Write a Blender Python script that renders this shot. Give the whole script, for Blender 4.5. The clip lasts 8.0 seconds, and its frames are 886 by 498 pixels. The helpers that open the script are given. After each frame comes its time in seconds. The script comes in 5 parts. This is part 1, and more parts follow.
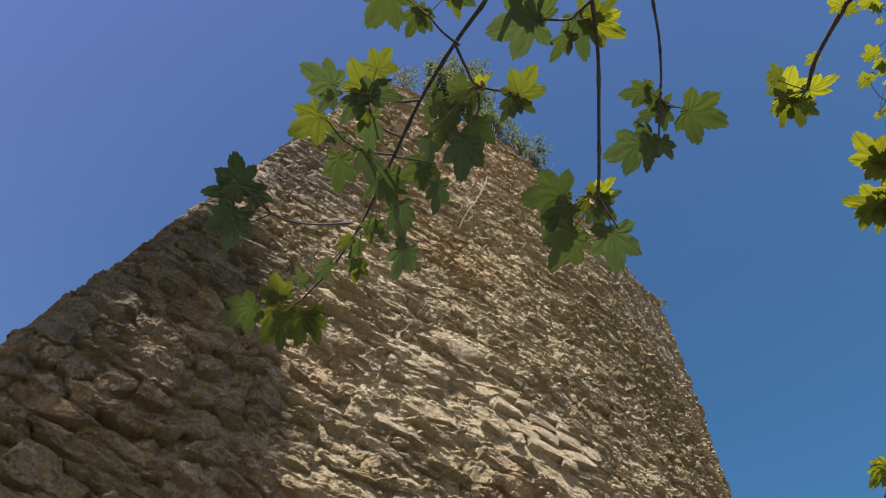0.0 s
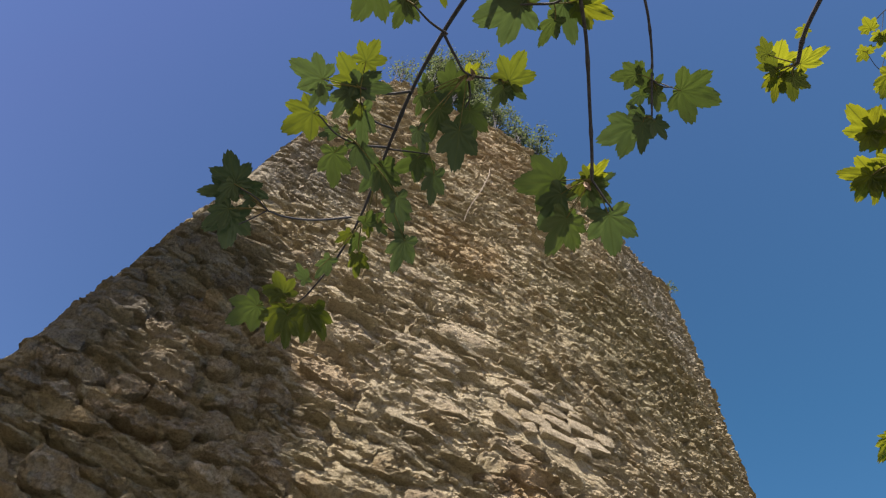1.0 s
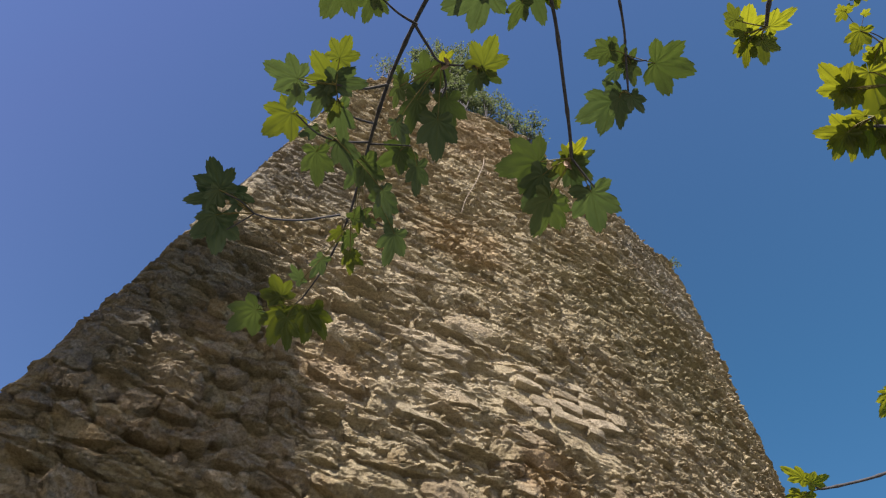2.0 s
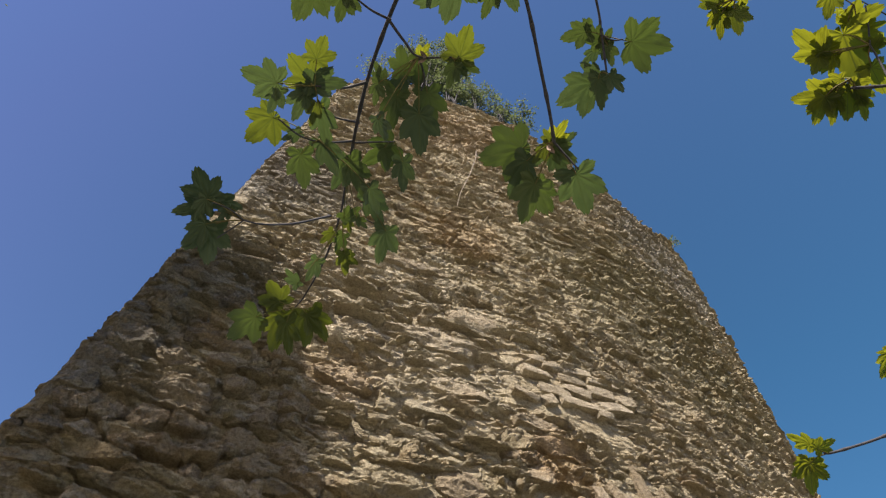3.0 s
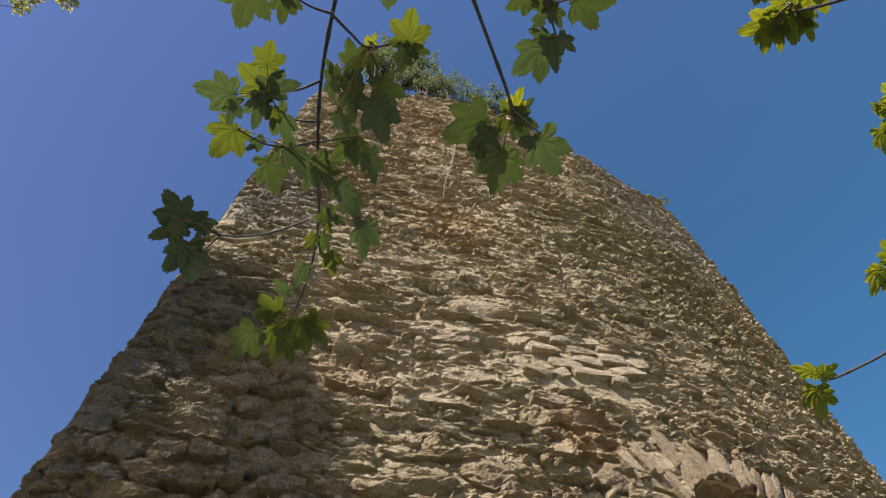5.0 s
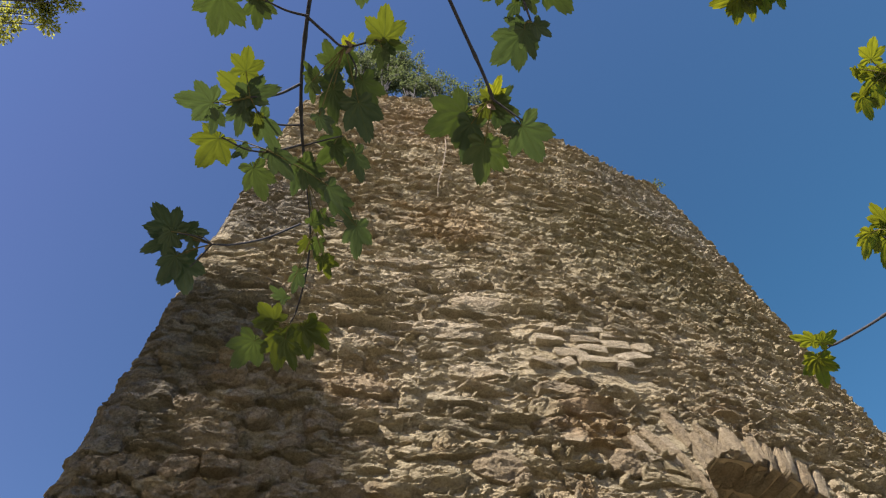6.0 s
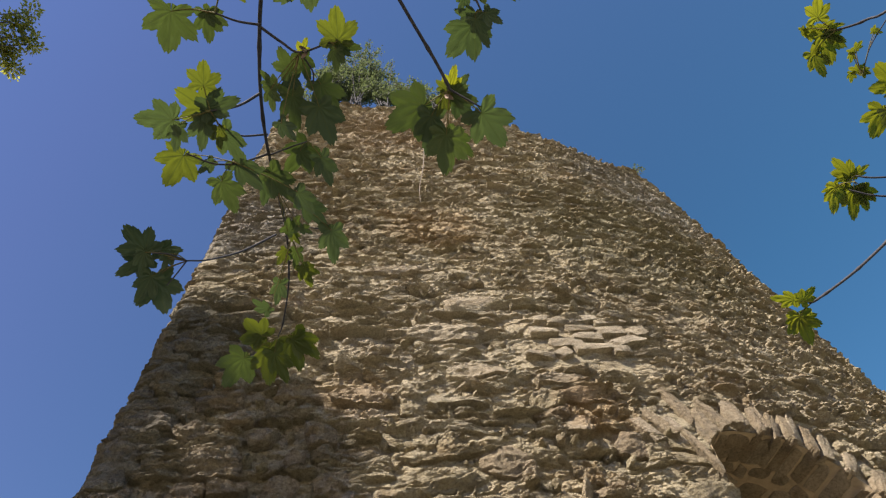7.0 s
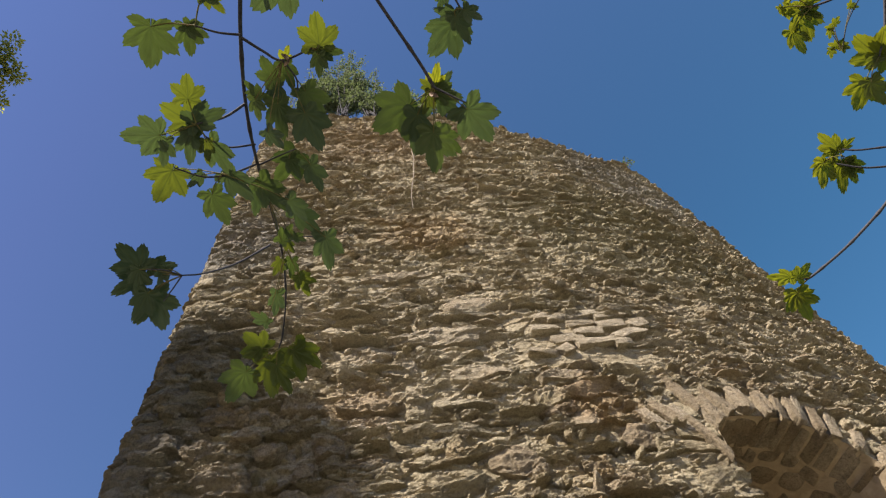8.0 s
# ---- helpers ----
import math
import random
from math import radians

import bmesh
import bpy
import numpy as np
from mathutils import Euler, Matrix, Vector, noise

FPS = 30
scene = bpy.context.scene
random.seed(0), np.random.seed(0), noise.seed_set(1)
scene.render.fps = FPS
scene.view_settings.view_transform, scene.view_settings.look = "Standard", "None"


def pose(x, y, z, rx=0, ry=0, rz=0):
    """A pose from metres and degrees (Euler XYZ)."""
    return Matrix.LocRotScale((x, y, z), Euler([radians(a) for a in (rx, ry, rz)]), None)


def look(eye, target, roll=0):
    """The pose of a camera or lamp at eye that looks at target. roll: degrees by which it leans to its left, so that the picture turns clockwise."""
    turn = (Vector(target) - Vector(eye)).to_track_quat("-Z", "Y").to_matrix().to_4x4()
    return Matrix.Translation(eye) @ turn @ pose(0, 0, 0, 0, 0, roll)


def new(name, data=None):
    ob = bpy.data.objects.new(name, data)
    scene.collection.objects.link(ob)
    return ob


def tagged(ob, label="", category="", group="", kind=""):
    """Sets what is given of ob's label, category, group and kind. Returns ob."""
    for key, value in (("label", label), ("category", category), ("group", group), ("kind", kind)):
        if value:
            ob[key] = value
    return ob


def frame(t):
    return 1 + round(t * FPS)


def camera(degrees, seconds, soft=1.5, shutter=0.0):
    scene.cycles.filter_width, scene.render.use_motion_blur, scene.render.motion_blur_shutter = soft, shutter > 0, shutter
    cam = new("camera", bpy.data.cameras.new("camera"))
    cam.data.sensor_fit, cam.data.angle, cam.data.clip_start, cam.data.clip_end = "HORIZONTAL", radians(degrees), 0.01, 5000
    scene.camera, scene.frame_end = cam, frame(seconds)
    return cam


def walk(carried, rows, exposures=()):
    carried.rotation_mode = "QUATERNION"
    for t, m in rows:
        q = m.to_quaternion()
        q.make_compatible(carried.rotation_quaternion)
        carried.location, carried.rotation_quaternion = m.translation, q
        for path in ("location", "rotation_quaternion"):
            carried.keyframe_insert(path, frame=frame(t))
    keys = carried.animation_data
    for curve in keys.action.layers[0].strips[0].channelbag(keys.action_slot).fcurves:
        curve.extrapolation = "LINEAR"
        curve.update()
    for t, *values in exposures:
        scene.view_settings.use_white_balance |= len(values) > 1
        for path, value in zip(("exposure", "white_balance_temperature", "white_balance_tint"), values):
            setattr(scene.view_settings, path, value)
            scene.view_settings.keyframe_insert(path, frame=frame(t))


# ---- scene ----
# The camera, held in the hand at the foot of the tower and rolled slowly while it looks up.
cam = camera(71.95, 8.0, soft=1.2)
ROWS = [
    (0.0, 0.0, 0.0, 1.6, -0.22, 64.148, 19.065), (0.5, 0.0106, 0.0007, 1.5995, 0.413, 63.823, 18.847),
    (1.0, 0.0276, 0.0004, 1.5957, 0.873, 63.407, 17.76), (1.5, 0.0484, -0.0024, 1.5892, 0.983, 63.053, 15.704),
    (3.0, 0.0889, -0.0034, 1.5788, 0.819, 62.34, 9.243), (3.5, 0.1019, -0.0009, 1.5723, 0.546, 62.161, 6.874),
    (4.0, 0.1159, 0.0037, 1.5673, 0.195, 61.934, 4.14), (4.5, 0.1252, 0.0099, 1.5637, -0.0, 61.808, 1.796),
    (6.0, 0.1522, 0.0285, 1.5452, -0.147, 61.82, -4.353), (6.5, 0.1688, 0.0414, 1.5304, -0.754, 61.942, -7.483),
    (7.0, 0.1877, 0.0575, 1.5158, -2.272, 62.251, -11.943), (7.5, 0.1863, 0.0763, 1.5099, -3.343, 62.425, -15.262),
    (8.0, 0.1863, 0.0748, 1.506, -3.399, 62.678, -16.636),
]


def aimed(x, y, z, yaw, pitch, roll):
    """A pose from the eye, the yaw to the left of +y, the pitch up and the lean to the left."""
    a, b = radians(yaw), radians(pitch)
    ahead = Vector((-math.sin(a) * math.cos(b), math.cos(a) * math.cos(b), math.sin(b)))
    return look((x, y, z), Vector((x, y, z)) + ahead, roll)


walk(cam, [(t, aimed(*row)) for t, *row in ROWS], exposures=[(0.0, 1.2, 6500, 15), (8.0, 1.2, 6500, 15)])

# Daylight: a clear sky and a high sun behind the camera.
SUN = Vector((-0.396, -0.608, 0.69)).normalized()
world = bpy.data.worlds.new("sky")
scene.world = world
world.use_nodes = True
wn, wl = world.node_tree.nodes, world.node_tree.links
sky = wn.new("ShaderNodeTexSky")
sky.sky_type = "NISHITA"
sky.sun_disc = False
sky.sun_elevation = math.asin(SUN.z)
sky.sun_rotation = math.atan2(SUN.x, SUN.y)
sky.altitude = 400
sky.air_density, sky.dust_density, sky.ozone_density = 1.0, 0.0, 4.0
wn["Background"].inputs["Strength"].default_value = 0.073
deep = wn.new("ShaderNodeHueSaturation")
deep.inputs["Saturation"].default_value = 1.12
wl.new(sky.outputs[0], deep.inputs["Color"])
# The blue leans a little to violet overhead and in the west, and to green low in the north-east.
lie = wn.new("ShaderNodeVectorMath")
lie.operation = "DOT_PRODUCT"
lie.inputs[1].default_value = (0.80, 0.84, 0)
wl.new(wn.new("ShaderNodeTexCoord").outputs["Generated"], lie.inputs[0])
spread = wn.new("ShaderNodeMapRange")
spread.inputs["From Min"].default_value, spread.inputs["From Max"].default_value = -0.21, 0.79
wl.new(lie.outputs["Value"], spread.inputs["Value"])
hue = wn.new("ShaderNodeMix")
hue.data_type = "RGBA"
hue.inputs["A"].default_value, hue.inputs["B"].default_value = (1.40, 0.96, 0.97, 1), (0.82, 1.12, 1.0, 1)
wl.new(spread.outputs[0], hue.inputs["Factor"])
lean = wn.new("ShaderNodeMix")
lean.data_type, lean.blend_type = "RGBA", "MULTIPLY"
lean.inputs["Factor"].default_value = 1.0
wl.new(deep.outputs[0], lean.inputs["A"])
wl.new(hue.outputs["Result"], lean.inputs["B"])
wl.new(lean.outputs["Result"], wn["Background"].inputs["Color"])
sun = new("sun", bpy.data.lights.new("sun", "SUN"))
sun.data.energy, sun.data.angle, sun.data.color = 5.0, radians(0.55), (1.0, 0.90, 0.76)
sun.matrix_world = look(SUN * 60, (0, 0, 0))
# ---- materials ----
def shader(name):
    m = bpy.data.materials.new(name)
    m.use_nodes = True
    nodes = m.node_tree.nodes
    nodes.clear()
    return m, nodes, m.node_tree.links


def node(nodes, kind, **values):
    n = nodes.new(kind)
    for key, value in values.items():
        n.inputs[key].default_value = value
    return n


def noise_node(nodes, links, coords, scale, detail=6.0, rough=0.6, distort=0.0):
    n = node(nodes, "ShaderNodeTexNoise", Scale=scale, Detail=detail, Roughness=rough, Distortion=distort)
    links.new(coords, n.inputs["Vector"])
    return n.outputs["Fac"]


def ramp(nodes, links, fac, *stops):
    r = nodes.new("ShaderNodeValToRGB")
    e = r.color_ramp.elements
    while len(e) < len(stops):
        e.new(0.5)
    for el, (at, colour) in zip(e, stops):
        el.position, el.color = at, (*colour, 1)
    links.new(fac, r.inputs["Fac"])
    return r.outputs["Color"]


def blend(nodes, links, fac, a, b, mode="MIX"):
    m = nodes.new("ShaderNodeMix")
    m.data_type, m.blend_type = "RGBA", mode
    for socket, value in ((m.inputs["Factor"], fac), (m.inputs["A"], a), (m.inputs["B"], b)):
        if isinstance(value, (int, float)):
            socket.default_value = value
        elif isinstance(value, tuple):
            socket.default_value = (*value, 1)
        else:
            links.new(value, socket)
    return m.outputs["Result"]


def maths(nodes, links, operation, *values):
    m = nodes.new("ShaderNodeMath")
    m.operation = operation
    for socket, value in zip(m.inputs, values):
        if isinstance(value, (int, float)):
            socket.default_value = value
        else:
            links.new(value, socket)
    return m.outputs[0]


def bumped(nodes, links, height, distance, strength, onto=None):
    b = node(nodes, "ShaderNodeBump", Strength=strength, Distance=distance)
    links.new(height, b.inputs["Height"])
    if onto:
        links.new(onto, b.inputs["Normal"])
    return b.outputs["Normal"]


def finish(nodes, links, colour, normal=None, rough=0.9, spec=0.25):
    p = node(nodes, "ShaderNodeBsdfPrincipled", Roughness=rough)
    p.inputs["Specular IOR Level"].default_value = spec
    if isinstance(colour, tuple):
        p.inputs["Base Color"].default_value = (*colour, 1)
    else:
        links.new(colour, p.inputs["Base Color"])
    if normal:
        links.new(normal, p.inputs["Normal"])
    out = nodes.new("ShaderNodeOutputMaterial")
    links.new(p.outputs[0], out.inputs["Surface"])
    return p


# Stains on the tower, with painted light and shade among them: centre, reach, strength and colour.
# First paints brighter sunlight, fifth corner shade with lichen, sixth darkens the lower right.
STAINS_AND_SHADING = [((-0.35, 3.75, 6.7), 1.7, 0.42, (0.64, 0.57, 0.43)), ((-0.10, 3.75, 14.0), 2.0, 0.3, (0.44, 0.30, 0.19)), ((1.41, 4.04, 5.6), 0.45, 0.4, (0.46, 0.29, 0.14)), ((-0.65, 3.57, 5.75), 0.45, 0.35, (0.45, 0.31, 0.17)), ((-2.5, 3.1, 5.3), 0.95, 0.55, (0.20, 0.20, 0.18)), ((3.0, 4.7, 7.0), 2.2, 0.25, (0.36, 0.31, 0.23)),
          # The fourth, at the corner, is painted shade mixed with grey-green lichen.
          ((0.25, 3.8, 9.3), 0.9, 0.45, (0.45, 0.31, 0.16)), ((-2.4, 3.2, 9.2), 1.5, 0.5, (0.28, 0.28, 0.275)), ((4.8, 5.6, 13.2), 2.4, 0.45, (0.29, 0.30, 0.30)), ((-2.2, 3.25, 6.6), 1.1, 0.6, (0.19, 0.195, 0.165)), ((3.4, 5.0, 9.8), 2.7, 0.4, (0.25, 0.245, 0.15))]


def stained_and_shaded(nodes, links, place, colour):
    """Colour with ochre, red-brown and grey-green stains and painted light and shade, whose edges are broken up by
    noise.
    """
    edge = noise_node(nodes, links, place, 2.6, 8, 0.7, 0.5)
    for centre, reach, strength, patch_colour in STAINS_AND_SHADING:
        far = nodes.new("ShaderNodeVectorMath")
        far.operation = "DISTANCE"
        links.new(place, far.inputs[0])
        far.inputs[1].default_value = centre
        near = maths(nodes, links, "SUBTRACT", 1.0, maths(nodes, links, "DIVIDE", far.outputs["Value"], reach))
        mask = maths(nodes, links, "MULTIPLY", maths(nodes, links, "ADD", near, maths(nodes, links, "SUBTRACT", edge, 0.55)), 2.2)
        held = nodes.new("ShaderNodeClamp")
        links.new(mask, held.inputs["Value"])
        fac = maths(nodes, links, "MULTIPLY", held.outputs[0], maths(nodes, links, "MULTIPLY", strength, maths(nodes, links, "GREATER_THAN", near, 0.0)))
        colour = blend(nodes, links, fac, colour, patch_colour)
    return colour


def limestone(name, tones, random_from, ochre=0.38, relief=1.0, grain=0.5):
    """Weathered rubble limestone: tones from piece to piece, ochre bloom, grey lichen, pits and cracks."""
    m, n, l = shader(name)
    place = n.new("ShaderNodeNewGeometry").outputs["Position"]
    if random_from == "object":
        chance = n.new("ShaderNodeObjectInfo").outputs["Random"]
    else:
        chance = n.new("ShaderNodeNewGeometry").outputs["Random Per Island"]
    base = ramp(n, l, chance, (0.0, tones[0]), (0.3, tones[1]), (0.62, tones[2]), (0.85, tones[3]), (1.0, tones[4]))
    broad = noise_node(n, l, place, 0.55, 4)
    base = blend(n, l, ramp(n, l, broad, (0.35, (0, 0, 0)), (0.7, (1, 1, 1))), base, blend(n, l, 0.25, base, (0.36, 0.28, 0.185)))
    rust = noise_node(n, l, place, 2.3, 7, 0.65, 0.4)
    mask = ramp(n, l, rust, (0.52, (0, 0, 0)), (0.63, (ochre, ochre, ochre)))
    base = blend(n, l, mask, base, (0.43, 0.29, 0.15))
    grey = noise_node(n, l, place, 5.5, 8, 0.7)
    base = blend(n, l, ramp(n, l, grey, (0.52, (0, 0, 0)), (0.61, (0.6, 0.6, 0.6))), base, (0.24, 0.21, 0.16))
    base = stained_and_shaded(n, l, place, base)
    fine = noise_node(n, l, place, 42, 8, 0.8)
    base = blend(n, l, grain, base, ramp(n, l, fine, (0.40, (0.34, 0.32, 0.29)), (0.48, (0.85, 0.84, 0.82)), (0.58, (1.2, 1.2, 1.18))), "MULTIPLY")
    beds = n.new("ShaderNodeVectorMath")
    beds.operation = "MULTIPLY"
    beds.inputs[1].default_value = (5, 5, 26)
    l.new(place, beds.inputs[0])
    strata = noise_node(n, l, beds.outputs[0], 1.0, 7, 0.7, 0.6)
    base = blend(n, l, 0.45, base, ramp(n, l, strata, (0.40, (0.62, 0.60, 0.56)), (0.5, (1, 1, 1))), "MULTIPLY")
    pits = n.new("ShaderNodeTexVoronoi")
    pits.inputs["Scale"].default_value = 26
    l.new(place, pits.inputs["Vector"])
    height = bumped(n, l, noise_node(n, l, place, 9, 9, 0.72, 0.3), 0.05 * relief, 1.0)
    height = bumped(n, l, strata, 0.10 * relief, 1.0, height)
    height = bumped(n, l, fine, 0.07 * relief, 1.0, height)
    height = bumped(n, l, pits.outputs["Distance"], 0.010 * relief, 0.5, height)
    finish(n, l, base, height, 0.95, 0.12)
    return m


TONES = ((0.370, 0.312, 0.202), (0.497, 0.437, 0.293), (0.546, 0.482, 0.333), (0.449, 0.402, 0.288), (0.61, 0.555, 0.405))
stone_single = limestone("rubble_limestone_piece", TONES, "object")
stone_joined = limestone("rubble_limestone", TONES, "island")
PALE = ((0.449, 0.387, 0.273), (0.536, 0.472, 0.348), (0.585, 0.523, 0.394), (0.487, 0.422, 0.303), (0.624, 0.563, 0.434))
stone_pale = limestone("pale_limestone_slab", PALE, "object", 0.15, 0.6)

SLAB = ((0.370, 0.301, 0.202), (0.478, 0.402, 0.283), (0.546, 0.472, 0.343), (0.419, 0.347, 0.237), (0.605, 0.533, 0.404))
stone_slab = limestone("arch_limestone_slab", SLAB, "object", 0.15, 0.9, 0.5)


def bark_material(name, a, b, scale):
    m, n, l = shader(name)
    place = n.new("ShaderNodeNewGeometry").outputs["Position"]
    f = noise_node(n, l, place, scale, 8, 0.65, 0.5)
    c = ramp(n, l, f, (0.35, a), (0.65, b))
    finish(n, l, c, bumped(n, l, f, 0.3 / scale, 0.7), 0.8, 0.3)
    return m


def mortar_material():
    m, n, l = shader("lime_mortar")
    place = n.new("ShaderNodeNewGeometry").outputs["Position"]
    c = ramp(n, l, noise_node(n, l, place, 1.8, 8, 0.65), (0.3, (0.42, 0.358, 0.243)), (0.5, (0.51, 0.45, 0.312)), (0.66, (0.49, 0.40, 0.256)))
    c = blend(n, l, ramp(n, l, noise_node(n, l, place, 7, 8, 0.7), (0.55, (0, 0, 0)), (0.72, (0.5, 0.5, 0.5))), c, (0.27, 0.235, 0.175))
    c = stained_and_shaded(n, l, place, c)
    h = bumped(n, l, noise_node(n, l, place, 9, 10, 0.74, 0.4), 0.06, 1.0)
    h = bumped(n, l, noise_node(n, l, place, 45, 6, 0.75), 0.045, 1.0, h)
    c = blend(n, l, 0.5, c, ramp(n, l, noise_node(n, l, place, 38, 8, 0.8), (0.40, (0.34, 0.32, 0.29)), (0.48, (0.85, 0.84, 0.82)), (0.58, (1.2, 1.2, 1.18))), "MULTIPLY")
    finish(n, l, c, h, 0.97, 0.1)
    return m


mortar = mortar_material()
vault_mortar = bark_material("brown_vault_mortar", (0.27, 0.215, 0.14), (0.40, 0.325, 0.22), 9)


def leaf_material(name, dark, light, glow, veined=True, thin=0.5):
    """A thin leaf: waxy face, light let through, and paler veins that run out from the stalk."""
    m, n, l = shader(name)
    info = n.new("ShaderNodeObjectInfo") if veined else n.new("ShaderNodeNewGeometry")
    chance = info.outputs["Random"] if veined else info.outputs["Random Per Island"]
    place = n.new("ShaderNodeNewGeometry").outputs["Position"]
    colour = ramp(n, l, chance, (0.0, dark), (1.0, light))
    through_colour = ramp(n, l, chance, (0.0, tuple(0.72 * v for v in glow)), (1.0, glow))
    blotch = noise_node(n, l, place, 30, 5)
    colour = blend(n, l, 0.35, colour, ramp(n, l, blotch, (0.3, (0.6, 0.66, 0.5)), (0.7, (1, 1, 1))), "MULTIPLY")
    normal = None
    if veined:
        local = n.new("ShaderNodeTexCoord").outputs["Object"]
        split = n.new("ShaderNodeSeparateXYZ")
        l.new(local, split.inputs[0])
        x, y = split.outputs[0], split.outputs[1]
        nearest = None
        for degrees in (90, 38, 142, -14, 194):
            c, s = math.cos(radians(degrees)), math.sin(radians(degrees))
            along = maths(n, l, "ADD", maths(n, l, "MULTIPLY", x, c), maths(n, l, "MULTIPLY", y, s))
            across = maths(n, l, "ABSOLUTE", maths(n, l, "SUBTRACT", maths(n, l, "MULTIPLY", x, -s), maths(n, l, "MULTIPLY", y, -c)))
            behind = maths(n, l, "MULTIPLY", maths(n, l, "LESS_THAN", along, 0.0), 1.0)
            # Side veins leave each main vein at a slant.
            side = maths(n, l, "ABSOLUTE", maths(n, l, "SINE", maths(n, l, "MULTIPLY", maths(n, l, "SUBTRACT", along, across), 26.0)))
            reach = maths(n, l, "ADD", maths(n, l, "MULTIPLY", side, 0.05), maths(n, l, "MULTIPLY", across, 0.18))
            here = maths(n, l, "ADD", maths(n, l, "MINIMUM", across, maths(n, l, "ADD", reach, 0.012)), behind)
            nearest = here if nearest is None else maths(n, l, "MINIMUM", nearest, here)
        vein = ramp(n, l, nearest, (0.004, (1, 1, 1)), (0.022, (0, 0, 0)))
        colour = blend(n, l, vein, colour, blend(n, l, 0.6, colour, (0.14, 0.19, 0.07)))
        through_colour = blend(n, l, vein, through_colour, blend(n, l, 0.6, through_colour, (0.022, 0.035, 0.006)))
        normal = bumped(n, l, nearest, 0.006, 0.3)
    p = node(n, "ShaderNodeBsdfPrincipled", Roughness=0.42 if veined else 0.65)
    p.inputs["Specular IOR Level"].default_value = 0.4
    l.new(colour, p.inputs["Base Color"])
    t = n.new("ShaderNodeBsdfTranslucent")
    l.new(through_colour, t.inputs["Color"])
    if normal:
        l.new(normal, p.inputs["Normal"])
    mix = node(n, "ShaderNodeMixShader", Fac=thin)
    l.new(p.outputs[0], mix.inputs[1])
    l.new(t.outputs[0], mix.inputs[2])
    out = n.new("ShaderNodeOutputMaterial")
    l.new(mix.outputs[0], out.inputs["Surface"])
    return m


# Darker copy for leaves that hang in shade; its colour carries that shade.
leaf_shaded = leaf_material("shaded_sycamore_leaf", (0.078, 0.128, 0.078), (0.102, 0.150, 0.085), (0.072, 0.112, 0.026), thin=0.42)
leaf_green = leaf_material("sycamore_leaf", (0.076, 0.122, 0.054), (0.102, 0.148, 0.060), (0.076, 0.114, 0.018), thin=0.42)
# Brighter tones: fresh green, with the backlight on single leaves painted in.
leaf_spring = leaf_material("spring_sycamore_leaf", (0.080, 0.118, 0.034), (0.112, 0.146, 0.038), (0.126, 0.154, 0.012), thin=0.48)
leaf_young = leaf_material("young_sycamore_leaf", (0.06, 0.10, 0.024), (0.10, 0.14, 0.03), (0.26, 0.28, 0.014), thin=0.62)
leaf_crown = leaf_material("crown_leaf", (0.04, 0.085, 0.018), (0.07, 0.12, 0.022), (0.10, 0.14, 0.01), False)
leaf_far = leaf_material("far_yellow_green_leaf", (0.15, 0.18, 0.05), (0.22, 0.24, 0.075), (0.50, 0.52, 0.08), False)
leaf_shrub = leaf_material("shrub_leaf", (0.062, 0.084, 0.045), (0.115, 0.142, 0.078), (0.15, 0.195, 0.075), False)


bark = bark_material("sycamore_bark", (0.05, 0.042, 0.035), (0.13, 0.11, 0.09), 14)
twig_bark = bark_material("twig_bark", (0.030, 0.030, 0.036), (0.066, 0.066, 0.076), 90)
stalk_skin = bark_material("leaf_stalk", (0.10, 0.12, 0.03), (0.18, 0.13, 0.06), 60)
bract_skin = bark_material("bud_scale", (0.22, 0.15, 0.11), (0.32, 0.25, 0.18), 50)
dead_wood = bark_material("bleached_root", (0.15, 0.125, 0.095), (0.29, 0.25, 0.20), 20)


def ground_material():
    m, n, l = shader("gravel_and_dry_grass")
    place = n.new("ShaderNodeNewGeometry").outputs["Position"]
    # Out of view; kept pale so that it bounces light up the stones.
    c = ramp(n, l, noise_node(n, l, place, 0.8, 8, 0.65), (0.40, (0.11, 0.12, 0.055)), (0.46, (0.25, 0.225, 0.155)), (0.6, (0.38, 0.34, 0.25)))
    c = blend(n, l, 0.5, c, ramp(n, l, noise_node(n, l, place, 22, 6, 0.7), (0.3, (0.5, 0.5, 0.5)), (0.7, (1, 1, 1))), "MULTIPLY")
    finish(n, l, c, bumped(n, l, noise_node(n, l, place, 12, 8, 0.7), 0.06, 0.9), 0.95, 0.15)
    return m


earth = ground_material()
# ---- helpers for things ----
def thing(name, label, category, at=(0, 0, 0), group="", kind=""):
    ob = new(name)
    ob.location = at
    return tagged(ob, label, category, group, kind)


def under(ob, parent):
    ob.parent = parent
    ob.matrix_parent_inverse = Matrix.Translation(-parent.location)
    return ob


def mesh_of(name, verts, faces, material, smooth=False):
    """A mesh from arrays of places and of equal-sided faces."""
    me = bpy.data.meshes.new(name)
    verts, faces = np.asarray(verts, np.float32), np.asarray(faces, np.int32)
    count, sides = faces.shape
    me.vertices.add(len(verts))
    me.vertices.foreach_set("co", verts.ravel())
    me.loops.add(count * sides)
    me.loops.foreach_set("vertex_index", faces.ravel())
    me.polygons.add(count)
    me.polygons.foreach_set("loop_start", np.arange(0, count * sides, sides, dtype=np.int32))
    me.polygons.foreach_set("use_smooth", np.full(count, smooth))
    me.update(calc_edges=True)
    me.validate()
    me.materials.append(material)
    return me


